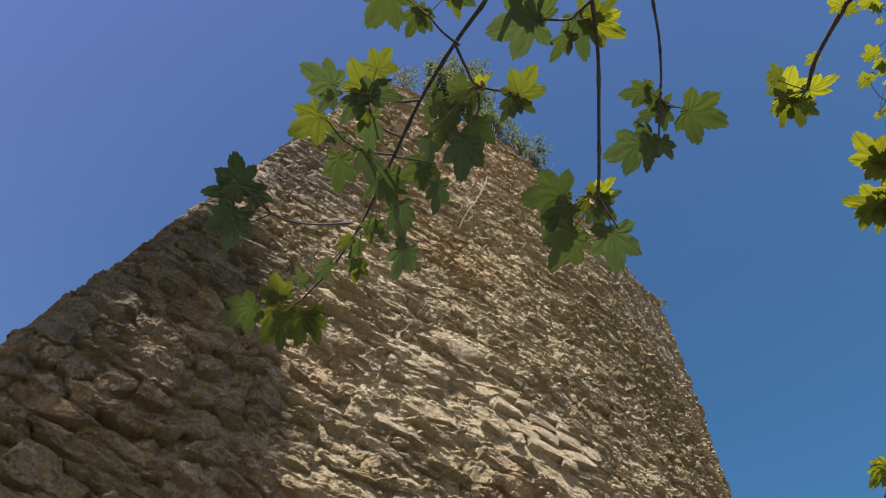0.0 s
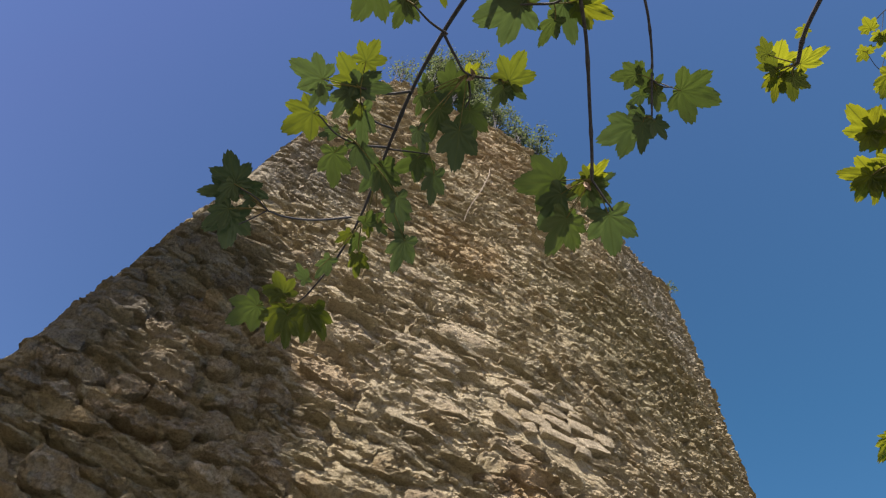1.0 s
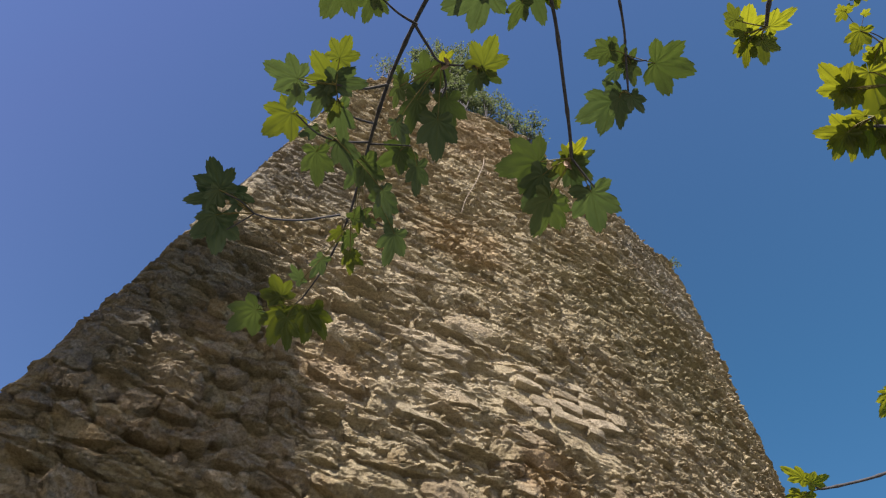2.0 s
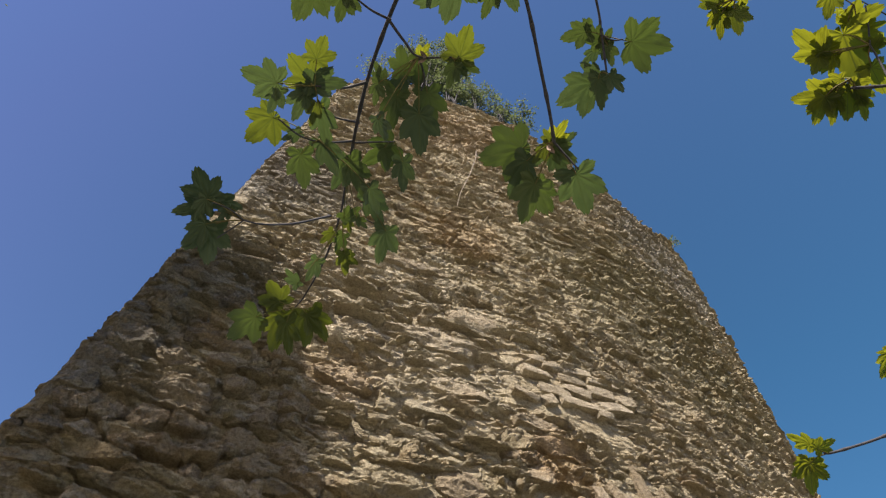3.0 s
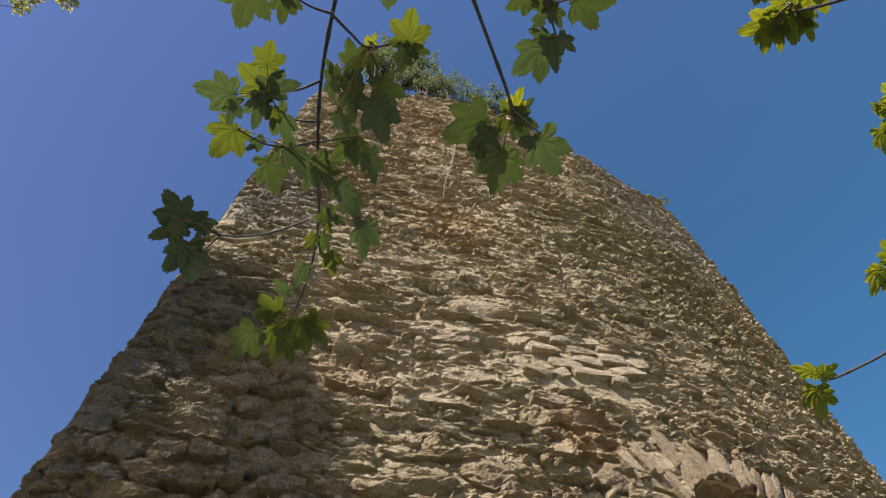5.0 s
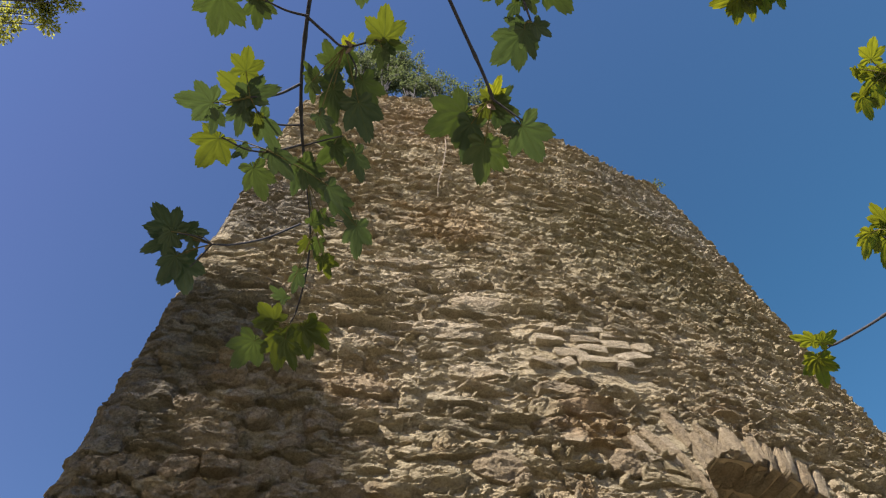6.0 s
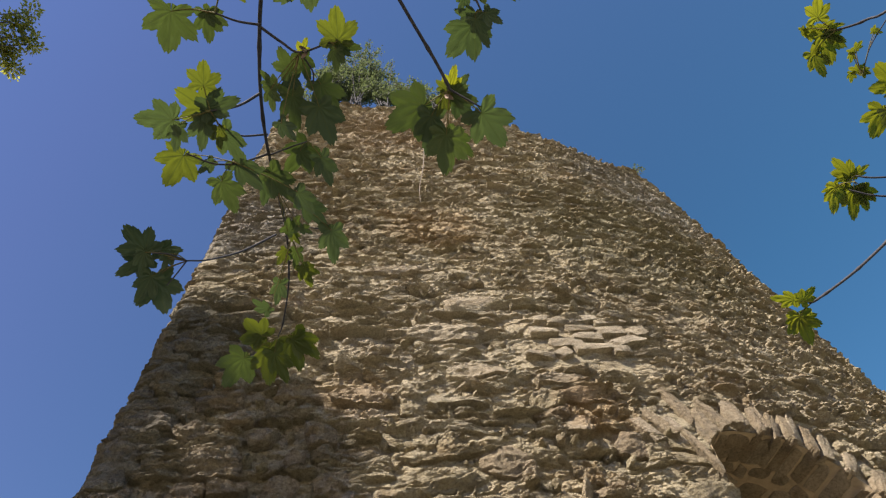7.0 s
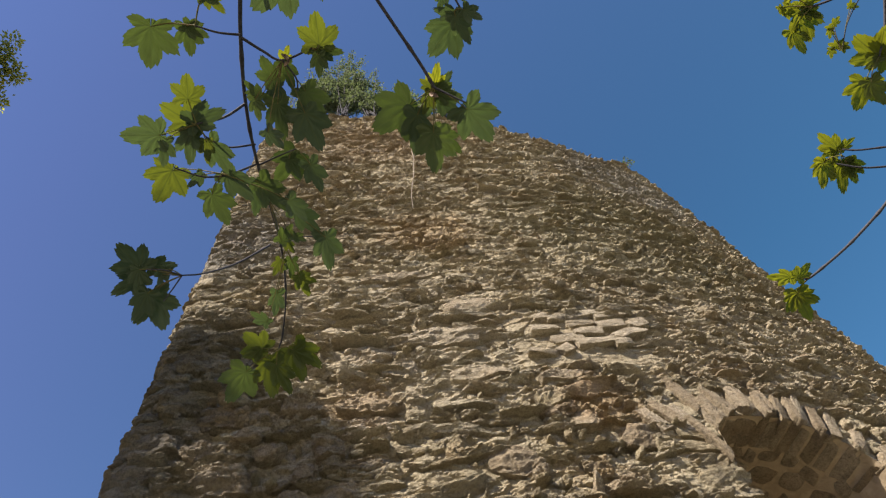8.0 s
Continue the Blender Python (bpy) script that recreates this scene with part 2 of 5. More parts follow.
def tube(path, radii, sides=7):
    """Places and faces of a round stem along a path, with a cap at its thin end."""
    path = [Vector(p) for p in path]
    rings, faces = [], []
    side = Vector((0.31, 0.17, 0.93))
    for k, p in enumerate(path):
        way = (path[min(k + 1, len(path) - 1)] - path[max(k - 1, 0)]).normalized()
        side = (side - way * side.dot(way)).normalized()
        other = way.cross(side)
        for j in range(sides):
            a = 2 * math.pi * j / sides
            rings.append(p + (side * math.cos(a) + other * math.sin(a)) * radii[k])
    for k in range(len(path) - 1):
        for j in range(sides):
            a, b = k * sides + j, k * sides + (j + 1) % sides
            faces.append((a, b, b + sides, a + sides))
    return rings, faces


def smooth_path(points, steps=6):
    """A Catmull-Rom curve through a few points."""
    p = [Vector(q) for q in points]
    p = [2 * p[0] - p[1], *p, 2 * p[-1] - p[-2]]
    out = []
    for k in range(1, len(p) - 2):
        a, b, c, d = p[k - 1:k + 3]
        for j in range(steps):
            t = j / steps
            out.append(0.5 * (2 * b + (c - a) * t + (2 * a - 5 * b + 4 * c - d) * t * t + (3 * b - a - 3 * c + d) * t ** 3))
    return out + [p[-2]]


def tubes(name, stems, material, sides=7):
    """One mesh of several stems, each a path with a thick and a thin end."""
    verts, faces = [], []
    for path, thick, thin in stems:
        radii = [thick + (thin - thick) * k / (len(path) - 1) for k in range(len(path))]
        if len(path) > 20 and thick < 0.02:
            # Joints where older leaves stood.
            radii = [v * (1.32 if k % 7 == 3 else 1.0) for k, v in enumerate(radii)]
        v, f = tube(path, radii, sides)
        faces += [tuple(i + len(verts) for i in face) for face in f]
        verts += v
    return mesh_of(name, verts, faces, material, True)


def lattice(p, seed):
    """Smooth value noise between -1 and 1 at an array of places."""
    cell = np.floor(p).astype(np.int64)
    f = p - cell
    f = f * f * (3 - 2 * f)
    total = np.zeros(p.shape[:-1])
    for corner in range(8):
        o = np.array([corner & 1, corner >> 1 & 1, corner >> 2 & 1])
        q = cell + o
        h = (q[..., 0] * 374761393 + q[..., 1] * 668265263 + q[..., 2] * 2147483647 + seed * 1274126177) & 0x7FFFFFFF
        h = ((h ^ (h >> 13)) * 1103515245) & 0x7FFFFFFF
        h = (h ^ (h >> 16)) & 0xFFFF
        total += np.prod(np.where(o, f, 1 - f), axis=-1) * (h / 32767.5 - 1)
    return total


def beds(s, z, thick, seed):
    """Flaky beds of limestone, 0 to 1: each stands out with a flat underside and an upright front, and slopes back at its top."""
    def wave(a, b, k):
        return lattice(np.stack([s * a + k, z * b, 0 * s + 3.3 * k], -1), seed + k)

    phase = z / thick + 0.75 * wave(2.1, 1.2, 0) + 0.4 * wave(6.5, 4.0, 1) + 0.22 * wave(17.0, 9.0, 2)
    level = np.floor(phase)
    rest = phase - level
    long = np.stack([s * 0.34 / thick + level * 13.7, level * 7.31, 0 * s], -1)
    amount = 0.45 + 1.0 * lattice(long, seed + 5) + 0.35 * lattice(long * 2.7, seed + 6)
    return np.clip(amount, 0, 1.0) * np.clip(2.0 * (1 - rest), 0, 1)


def chance_at(i, j, seed):
    """A number between 0 and 1 for each whole-numbered cell."""
    h = (i * 374761393 + j * 668265263 + seed * 1274126177) & 0x7FFFFFFF
    h = ((h ^ (h >> 13)) * 1103515245) & 0x7FFFFFFF
    return ((h ^ (h >> 16)) & 0xFFFF) / 65535.0


def facets(s, z, long, high, seed):
    """Broken faces of rubble, about -1 to 1: irregular cells, each with a height and a slant of its own."""
    x, y = s / long, z / high
    i0, j0 = np.floor(x).astype(np.int64), np.floor(y).astype(np.int64)
    best, value = np.full(x.shape, 9.0), np.zeros(x.shape)
    for dj in (-1, 0, 1):
        for di in (-1, 0, 1):
            i, j = i0 + di, j0 + dj
            dx = x - i - chance_at(i, j, seed)
            dy = y - j - chance_at(i, j, seed + 1)
            far = dx * dx + dy * dy
            flat = 1.2 * (chance_at(i, j, seed + 2) - 0.5) + dx * 1.3 * (chance_at(i, j, seed + 3) - 0.5) - dy * (1.3 * chance_at(i, j, seed + 4) - 0.6)
            nearer = far < best
            best, value = np.where(nearer, far, best), np.where(nearer, flat, value)
    return value


# ---- the ground ----
def ground():
    me = bpy.data.meshes.new("ground")
    bm = bmesh.new()
    steps = [-900, -300, -100, -40, -20, -12, -8, -5, -2.5, 0, 2.5, 5, 8, 12, 20, 40, 100, 300, 900]
    grid = [[bm.verts.new((x, y + 4, 0.10 * noise.noise((x * 0.3, y * 0.3, 2)) if abs(x) < 30 and abs(y) < 30 else 0)) for x in steps] for y in steps]
    for j in range(len(steps) - 1):
        for i in range(len(steps) - 1):
            bm.faces.new((grid[j][i], grid[j][i + 1], grid[j + 1][i + 1], grid[j + 1][i]))
    bm.to_mesh(me)
    bm.free()
    me.materials.append(earth)
    return tagged(new("ground", me), "unseen ground, kept as pale gravel and dry grass, round the ruined tower", "ground", kind="structure")


ground()

# ---- the tower: a straight face that runs into a great round ----
CORNER = np.array([-2.539, 3.145])      # the near corner of the straight face
HEADING = radians(12.55)                # direction of the straight face
STRAIGHT, RADIUS = 3.415, 10.86         # its length, and the round's radius
ALONG = np.array([math.cos(HEADING), math.sin(HEADING)])
INWARD = np.array([-ALONG[1], ALONG[0]])
CENTRE = CORNER + ALONG * STRAIGHT + INWARD * RADIUS
ROUND_END = STRAIGHT + RADIUS * radians(165)
WORN, WORN_RADIUS, SET = 0.125, 0.21, -0.042  # rounding of the corner; the mortar lies behind the stones' fronts
THICK = 1.7                             # of the wall
ARCH_S, ARCH_HALF, ARCH_SPRING, ARCH_RISE, SILL = 5.76, 0.84, 4.76, 0.68, 3.35


def heading_at(s):
    """Direction of the face: it turns round the worn corner, runs straight, then bends along the round."""
    s = np.asarray(s, float)
    return HEADING - np.clip((WORN - s) / WORN_RADIUS, 0, radians(65)) + np.maximum(s - STRAIGHT, 0) / RADIUS


def face_at(s, z, out=0.0):
    """World places for distances along the face, heights and distances out from it. Below zero it runs round the corner to the side."""
    s, z, out = np.broadcast_arrays(np.asarray(s, float), np.asarray(z, float), np.asarray(out, float))
    turn = heading_at(s)
    normal = np.stack([np.sin(turn), -np.cos(turn)], -1)
    flat = CORNER + np.clip(s, WORN, STRAIGHT)[..., None] * ALONG
    bend = CORNER + WORN * ALONG + INWARD * WORN_RADIUS
    back = np.maximum(WORN - WORN_RADIUS * radians(65) - s, 0)[..., None]
    corner = bend + WORN_RADIUS * normal - back * np.stack([np.cos(turn), np.sin(turn)], -1)
    curved = CENTRE + RADIUS * normal
    xy = np.where((s < WORN)[..., None], corner, np.where((s < STRAIGHT)[..., None], flat, curved)) + (out[..., None] + SET) * normal
    return np.concatenate([xy, z[..., None]], -1)


def top_at(s):
    """The broken top of the wall."""
    s = np.asarray(s, float)
    ragged = 0.16 * lattice(np.stack([s * 1.7, s * 0, s * 0], -1), 5) + 0.09 * lattice(np.stack([s * 5.3, s * 0, s * 0], -1), 6)
    line = np.interp(s, [0, 0.35, 1.0, 3.9, 5.1, 5.9, 7.0, 7.4, 7.75, 8.1, 8.6, 9.1, 12, 30], [14.3, 15.6, 16.05, 16.05, 15.3, 14.9, 14.7, 14.5, 14.6, 15.05, 15.75, 16.2, 16.2, 16.0])
    return line + ragged * np.interp(s, (4.5, 5.5), (1.0, 0.45))


def arch_top(s, grow=0.0):
    """Height of the arch's underside at s, or of a line that lies grow outside it."""
    half, rise = ARCH_HALF + grow, ARCH_RISE + grow
    u = np.clip((np.asarray(s, float) - ARCH_S) / half, -1, 1)
    # Steep at one springing, falling slowly towards the other.
    power = np.where(u < 0, 4.0, 1.6)
    return np.where(np.abs(np.asarray(s) - ARCH_S) <= half, ARCH_SPRING + rise * (1 - np.abs(u) ** power) ** (1 / power), -9.0)


tower = thing("tower", "tall ruined round tower of weathered tan rubble limestone", "tower", (2.0, 10.0, 0))


def core():
    """The mortared body: outer skin with the arched opening, inner skin, broken top and the flat back."""
    bm = bmesh.new()
    s_cells = sorted({round(v, 3) for v in (-0.02, *np.arange(0.19, 15, 0.3), *np.arange(15, ROUND_END, 0.8), ROUND_END,
                                             *np.linspace(ARCH_S - ARCH_HALF, ARCH_S + ARCH_HALF, 13))})
    s_cells = [s for k, s in enumerate(s_cells) if k == 0 or s - s_cells[k - 1] > 0.03]
    made = {}

    def vert(s, z, out):
        key = (round(s, 3), round(z, 3), round(out, 3))
        if key not in made:
            p = face_at(s, z, out if out else -0.13)
            made[key] = bm.verts.new(p)
        return made[key]

    def column(a, b, low_a, low_b, high_a, high_b, out, step=0.16):
        rows = max(1, round((high_a - low_a) / step))
        for k in range(rows):
            u, v = k / rows, (k + 1) / rows
            quad = [vert(a, low_a + (high_a - low_a) * u, out), vert(b, low_b + (high_b - low_b) * u, out),
                    vert(b, low_b + (high_b - low_b) * v, out), vert(a, low_a + (high_a - low_a) * v, out)]
            bm.faces.new(quad if out == 0 else quad[::-1])

    tops = {s: float(top_at(s)) for s in s_cells}
    for a, b in zip(s_cells, s_cells[1:]):
        inside = ARCH_S - ARCH_HALF - 0.02 < a and b < ARCH_S + ARCH_HALF + 0.02
        for out, step in ((0, 1.0), (-THICK, 2.0)):
            step = step if a < 15 else 4.0
            if inside:
                ta, tb = max(float(arch_top(a)), ARCH_SPRING), max(float(arch_top(b)), ARCH_SPRING)
                column(a, b, -0.3, -0.3, SILL, SILL, out, step)
                column(a, b, ta, tb, tops[a], tops[b], out, step)
            else:
                column(a, b, -0.3, -0.3, tops[a], tops[b], out, step)
        if inside:
            # The vault of the opening and its sill.
            for k in range(8):
                o, i = (-THICK * k / 8 if k else 0.03), -THICK * (k + 1) / 8
                bm.faces.new((vert(a, ta, o), vert(b, tb, o), vert(b, tb, i), vert(a, ta, i)))
            bm.faces.new((vert(a, SILL, 0), vert(a, SILL, -THICK), vert(b, SILL, -THICK), vert(b, SILL, 0)))
        bm.faces.new((vert(a, tops[a], 0), vert(b, tops[b], 0), vert(b, tops[b], -THICK), vert(a, tops[a], -THICK)))
    # Jambs of the opening.
    for s, flip in ((min(s_cells, key=lambda v: abs(v - ARCH_S + ARCH_HALF)), 1), (min(s_cells, key=lambda v: abs(v - ARCH_S - ARCH_HALF)), 0)):
        q = [vert(s, SILL, -0.06), vert(s, SILL, -THICK), vert(s, ARCH_SPRING, -THICK), vert(s, ARCH_SPRING, -0.06)]
        bm.faces.new(q[::-1] if flip else q)
    # The two straight walls that close the back: from the corner away from the round, and across to its end.
    back = face_at(-0.02, 0, -0.13)[:2]
    side = back + 13.5 * np.array([math.cos(radians(127)), math.sin(radians(127))])
    end = face_at(ROUND_END, 0)[:2]
    for p, q, steps in ((back, side, 40), (side, end, 24)):
        way = (q - p) / np.linalg.norm(q - p)
        normal = np.array([way[1], -way[0]])
        if np.dot(normal, CENTRE - p) > 0:
            normal = -normal
        rows = []
        for k in range(steps + 1):
            u = k / steps
            base = p + (q - p) * u
            top = 15.6 + 0.4 * noise.noise((base[0], base[1], 3)) if k else 14.3
            rows.append([[bm.verts.new((*(base + normal * (0.05 * noise.noise((base[0] * 2, base[1] * 2, z * 2)) if 0 < k < steps else 0)), z)) for z in np.linspace(-0.3, top, 30)],
                         [bm.verts.new((*(base - normal * THICK), z)) for z in (-0.3, top)]])
        for a, b in zip(rows, rows[1:]):
            for k in range(29):
                bm.faces.new((a[0][k], a[0][k + 1], b[0][k + 1], b[0][k]))
            bm.faces.new((a[1][0], b[1][0], b[1][1], a[1][1]))
            bm.faces.new((a[0][-1], a[1][1], b[1][1], b[0][-1]))
    bmesh.ops.recalc_face_normals(bm, faces=bm.faces)
    me = bpy.data.meshes.new("masonry_core")
    bm.to_mesh(me)
    bm.free()
    me.materials.append(vault_mortar)
    return under(tagged(new("masonry_core", me), "rough lime mortar between the stones"), tower)


core()


def skin():
    """The weathered face between the stones: mortar and broken rubble, craggy and laid in rough levels."""
    s = np.concatenate([np.arange(-0.9, -0.3, 0.06), np.arange(-0.3, 10.4, 0.02), np.arange(10.4, 14.8, 0.12)])
    top = top_at(np.maximum(s, 0))
    u = np.concatenate([np.linspace(0, 0.2, 20, endpoint=False), np.linspace(0.2, 0.55, 390, endpoint=False), np.linspace(0.55, 1, 320)])[:, None]
    rows = len(u)
    z = -0.2 + (top + 0.2) * u
    s2 = np.broadcast_to(s, z.shape)
    place = np.stack([s2, z, 0 * z], -1)
    slow = lattice(place * (0.8, 1.1, 1), 41) + 0.6 * lattice(place * (2.1, 3.1, 1), 42)
    bent = s2 + 0.03 * lattice(place * (5, 7, 1), 46) + 0.012 * lattice(place * (17, 21, 1), 47)
    risen = z + 0.025 * lattice(place * (4, 6, 1), 48) + 0.010 * lattice(place * (17, 21, 1), 49)
    out = 0.004 + 0.03 * slow + 0.045 * np.interp(z, (7.5, 10), (1, 0.45)) * (beds(s2, z, 0.19, 60) - 0.3) + 0.018 * (beds(s2 + 3.1, z, 0.10, 70) - 0.3)
    out = out + 0.034 * facets(bent, risen, 0.30, 0.11, 100) + 0.020 * facets(bent, risen, 0.15, 0.062, 110) + 0.009 * facets(bent, risen, 0.06, 0.036, 120)
    out = out + 0.010 * lattice(place * (13, 20, 1), 44) + 0.006 * lattice(place * (31, 44, 1), 45)
    # The joints are washed out deeper near the corner.
    out = out - 0.035 * np.interp(s2, (0.3, 0.6, 1.2, 1.8), (0, 1, 1, 0)) * np.interp(z, (7.0, 8.0), (1, 0))
    dressed = (z > ARCH_SPRING - 0.2) & (z < arch_top(s2, 0.55)) | (s2 > 3.5) & (s2 < 4.95) & (z > 6.15) & (z < 6.95)
    out = np.where(dressed, out * 0.5 + 0.005, out)
    out = np.where(s2 < 0.2, np.minimum(out, 0.03), out)
    out = np.where(u > 0.9985, -0.35, out)
    p = face_at(s2, z, out).reshape(-1, 3)
    n = len(s)
    j, i = np.meshgrid(np.arange(rows - 1), np.arange(n - 1), indexing="ij")
    sc, zc = (s2[:-1, :-1] + s2[1:, 1:]) / 2, (z[:-1, :-1] + z[1:, 1:]) / 2
    hole = (np.abs(sc - ARCH_S) < ARCH_HALF + 0.02) & (zc > SILL) & (zc < np.maximum(arch_top(sc), ARCH_SPRING) + 0.02)
    a = (j * n + i)[~hole]
    me = mesh_of("masonry_face", p, np.stack([a, a + 1, a + n + 1, a + n], -1), mortar)
    return under(tagged(new("masonry_face", me), "craggy weathered mortar and rubble"), tower)


skin()
# ---- plants on the tower ----
def small_leaves(name, centres, size, material, seed):
    """A spray of small bent leaves round many centres, as one mesh."""
    r = np.random.RandomState(seed)
    c = np.asarray(centres, float)
    n = len(c)
    y = r.normal(size=(n, 3)) + (0, 0, -0.25)
    y /= np.linalg.norm(y, axis=1, keepdims=True)
    x = np.cross(y, r.normal(size=(n, 3)))
    x /= np.linalg.norm(x, axis=1, keepdims=True)
    up = np.cross(x, y)
    k = (size * r.uniform(0.6, 1.3, n))[:, None]
    ring = [c, c + (y * 0.45 + x * 0.32 + up * 0.06) * k, c + (y - up * 0.10) * k, c + (y * 0.45 - x * 0.32 + up * 0.06) * k]
    verts = np.stack(ring, 1).reshape(-1, 3)
    first = np.arange(n)[:, None] * 4
    faces = np.concatenate([first + [0, 1, 2], first + [0, 2, 3]])
    return mesh_of(name, verts, faces, material)


def shrub(base, height, spread, stems, leaves, size, seed, label, sparse=0.5):
    """A shrub rooted in the wall's top: thin stems that fork, and small leaves along them."""
    r = random.Random(seed)
    ob = thing("shrub", label, "shrub", base, "shrubs on the tower top")
    spots = []
    for _ in range(stems):
        a, lean = r.uniform(0, 6.28), r.uniform(0.1, 1.0) * spread
        tip = Vector(base) + Vector((math.cos(a) * lean, math.sin(a) * lean, height * r.uniform(0.55, 1.0)))
        mid = Vector(base).lerp(tip, 0.5) + Vector((r.uniform(-0.1, 0.1), r.uniform(-0.1, 0.1), r.uniform(0, 0.15)))
        start = Vector(base) + Vector((r.uniform(-0.2, 0.2) * spread, r.uniform(-0.1, 0.1), -0.08))
        path = smooth_path([start, mid, tip], 5)
        paths = [(path, 0.012, 0.004)]
        for _ in range(5):
            p = path[r.randrange(3, len(path))]
            q = p + Vector((r.uniform(-0.3, 0.3), r.uniform(-0.3, 0.3), r.uniform(-0.05, 0.3))) * min(1, height)
            twig = smooth_path([p, p.lerp(q, 0.5) + Vector((0, 0, 0.03)), q], 3)
            paths.append((twig, 0.005, 0.002))
            spots.append((p, q))
        under(new("stem", tubes("stem", paths, twig_bark, 5)), ob)
    centres = []
    for _ in range(leaves):
        p, q = r.choice(spots)
        at = p.lerp(q, r.uniform(0.1, 1.1))
        centres.append(at + Vector((r.gauss(0, 1), r.gauss(0, 1), r.gauss(0, 1))) * 0.055 * sparse * 2)
    under(tagged(new("foliage", small_leaves("foliage", centres, size, leaf_shrub, seed)), kind="stuff"), ob)
    return ob


def top_place(s, back=-0.02):
    p = face_at(s, float(top_at(s)), -back)
    return tuple(float(v) for v in p)


DENSE, LOW, BARE = "dense grey-green shrub rooted in the tower top", "low grey-green shrub along the broken wall top", "thin sparse shrub twigs on the tower top"
for s, height, spread, stems, leaves, seed, label in (
        (1.0, 3.6, 0.5, 16, 6000, 1, DENSE), (1.6, 5.5, 0.7, 26, 13000, 2, DENSE), (2.25, 3.2, 0.6, 16, 5000, 3, DENSE),
        (2.9, 1.8, 0.5, 11, 2100, 4, LOW), (3.5, 1.3, 0.45, 9, 1500, 5, LOW), (4.05, 0.9, 0.42, 8, 900, 6, LOW),
        (0.35, 2.0, 0.4, 7, 380, 8, BARE), (9.25, 0.35, 0.22, 5, 160, 9, LOW)):
    shrub(top_place(s), height, spread, stems, leaves, 0.065, seed, label, 0.5 if leaves > 400 else 0.7)


def dead_root():
    """A bleached root that hangs down the face."""
    at = [(2.96, 12.95, 0.10), (2.94, 12.3, 0.17), (2.89, 11.7, 0.16), (2.86, 11.35, 0.18), (2.80, 10.9, 0.17), (2.75, 10.5, 0.14), (2.74, 10.1, 0.08)]
    path = smooth_path([face_at(*p) for p in at], 6)
    ob = new("root", tubes("root", [(path, 0.008, 0.005)], dead_wood, 7))
    return tagged(ob, "bleached dead root hanging down the stone face", "root")


dead_root()

# ---- the sycamore whose branches hang over the camera ----
TRUNK = Vector((-3.9, -3.1, 0))
sycamore = thing("sycamore_tree", "sycamore with backlit green lobed leaves on dark hanging twigs", "tree", TRUNK)


def within(ob, parent):
    """A part under the sycamore, or under one of its parts."""
    ob.parent = parent
    ob.matrix_parent_inverse = Matrix.Translation(-TRUNK) if parent is sycamore else Matrix()
    return ob


def leaf_mesh(seed):
    """A five-lobed toothed leaf, one unit from stalk to tip, with its stalk end at the origin and its tip along y."""
    r = random.Random(seed)
    lobes = [(90, 1.0, 31), (40 + r.uniform(-4, 4), 0.84 * r.uniform(0.9, 1.06), 29), (140 + r.uniform(-4, 4), 0.84 * r.uniform(0.9, 1.06), 29),
             (-14 + r.uniform(-5, 5), 0.58 * r.uniform(0.85, 1.1), 32), (194 + r.uniform(-5, 5), 0.58 * r.uniform(0.85, 1.1), 32)]
    count, verts, faces = 151, [Vector((0, 0, 0))], []
    curl, fold, skew = r.uniform(0.05, 0.28), r.uniform(0.0, 0.035), r.uniform(-0.1, 0.1)
    for k in range(count):
        degrees = -88 + 356 * k / (count - 1)
        reach, toward = 0.2, 1
        for at, long, wide in lobes:
            off = abs(degrees - at) / wide
            here = long * (1.0 - 0.17 * off ** 0.55 - 0.12 * off - 0.24 * off ** 3) if off < 1.2 else 0
            if here > reach:
                reach, toward = here, 1 if degrees < at else -1
        # Teeth lean towards the tip of their lobe, every other one smaller.
        tooth = (k * toward % 4) / 3 * (1.0 if k % 8 > 3 else 0.6)
        reach *= 1 + 0.09 * (tooth - 0.35) + r.uniform(-0.012, 0.012)
        if degrees < -50 or degrees > 230:
            reach *= 0.92
        for part in (0.36, 0.70, 1.0):
            d = reach * part
            x, y = d * math.cos(radians(degrees)), d * math.sin(radians(degrees))
            nearest = min(abs(degrees - at) for at, *_ in lobes)
            z = -curl * d * d + fold * d * math.sin(min(nearest, 26) / 26 * math.pi / 2) + skew * x * y + 0.02 * math.sin(9 * d + 0.2 * degrees + seed) * part
            verts.append(Vector((x, y, z)))
    for k in range(count - 1):
        a, b = 1 + 3 * k, 4 + 3 * k
        faces += [(0, a, b), (a, a + 1, b + 1), (a, b + 1, b), (a + 1, a + 2, b + 2), (a + 1, b + 2, b + 1)]
    return [tuple(v) for v in verts], faces


LEAVES = [(leaf_mesh(k), k) for k in range(8)]
GREEN = [mesh_of("leaf", v, f, leaf_green, True) for (v, f), _ in LEAVES]
SHADED_LEAVES = [mesh_of("leaf", v, f, leaf_shaded, True) for (v, f), _ in LEAVES]
SPRING = [mesh_of("leaf", v, f, leaf_spring, True) for (v, f), _ in LEAVES]
YOUNG = [mesh_of("leaf", v, f, leaf_young, True) for (v, f), _ in LEAVES]
pick = random.Random(12)


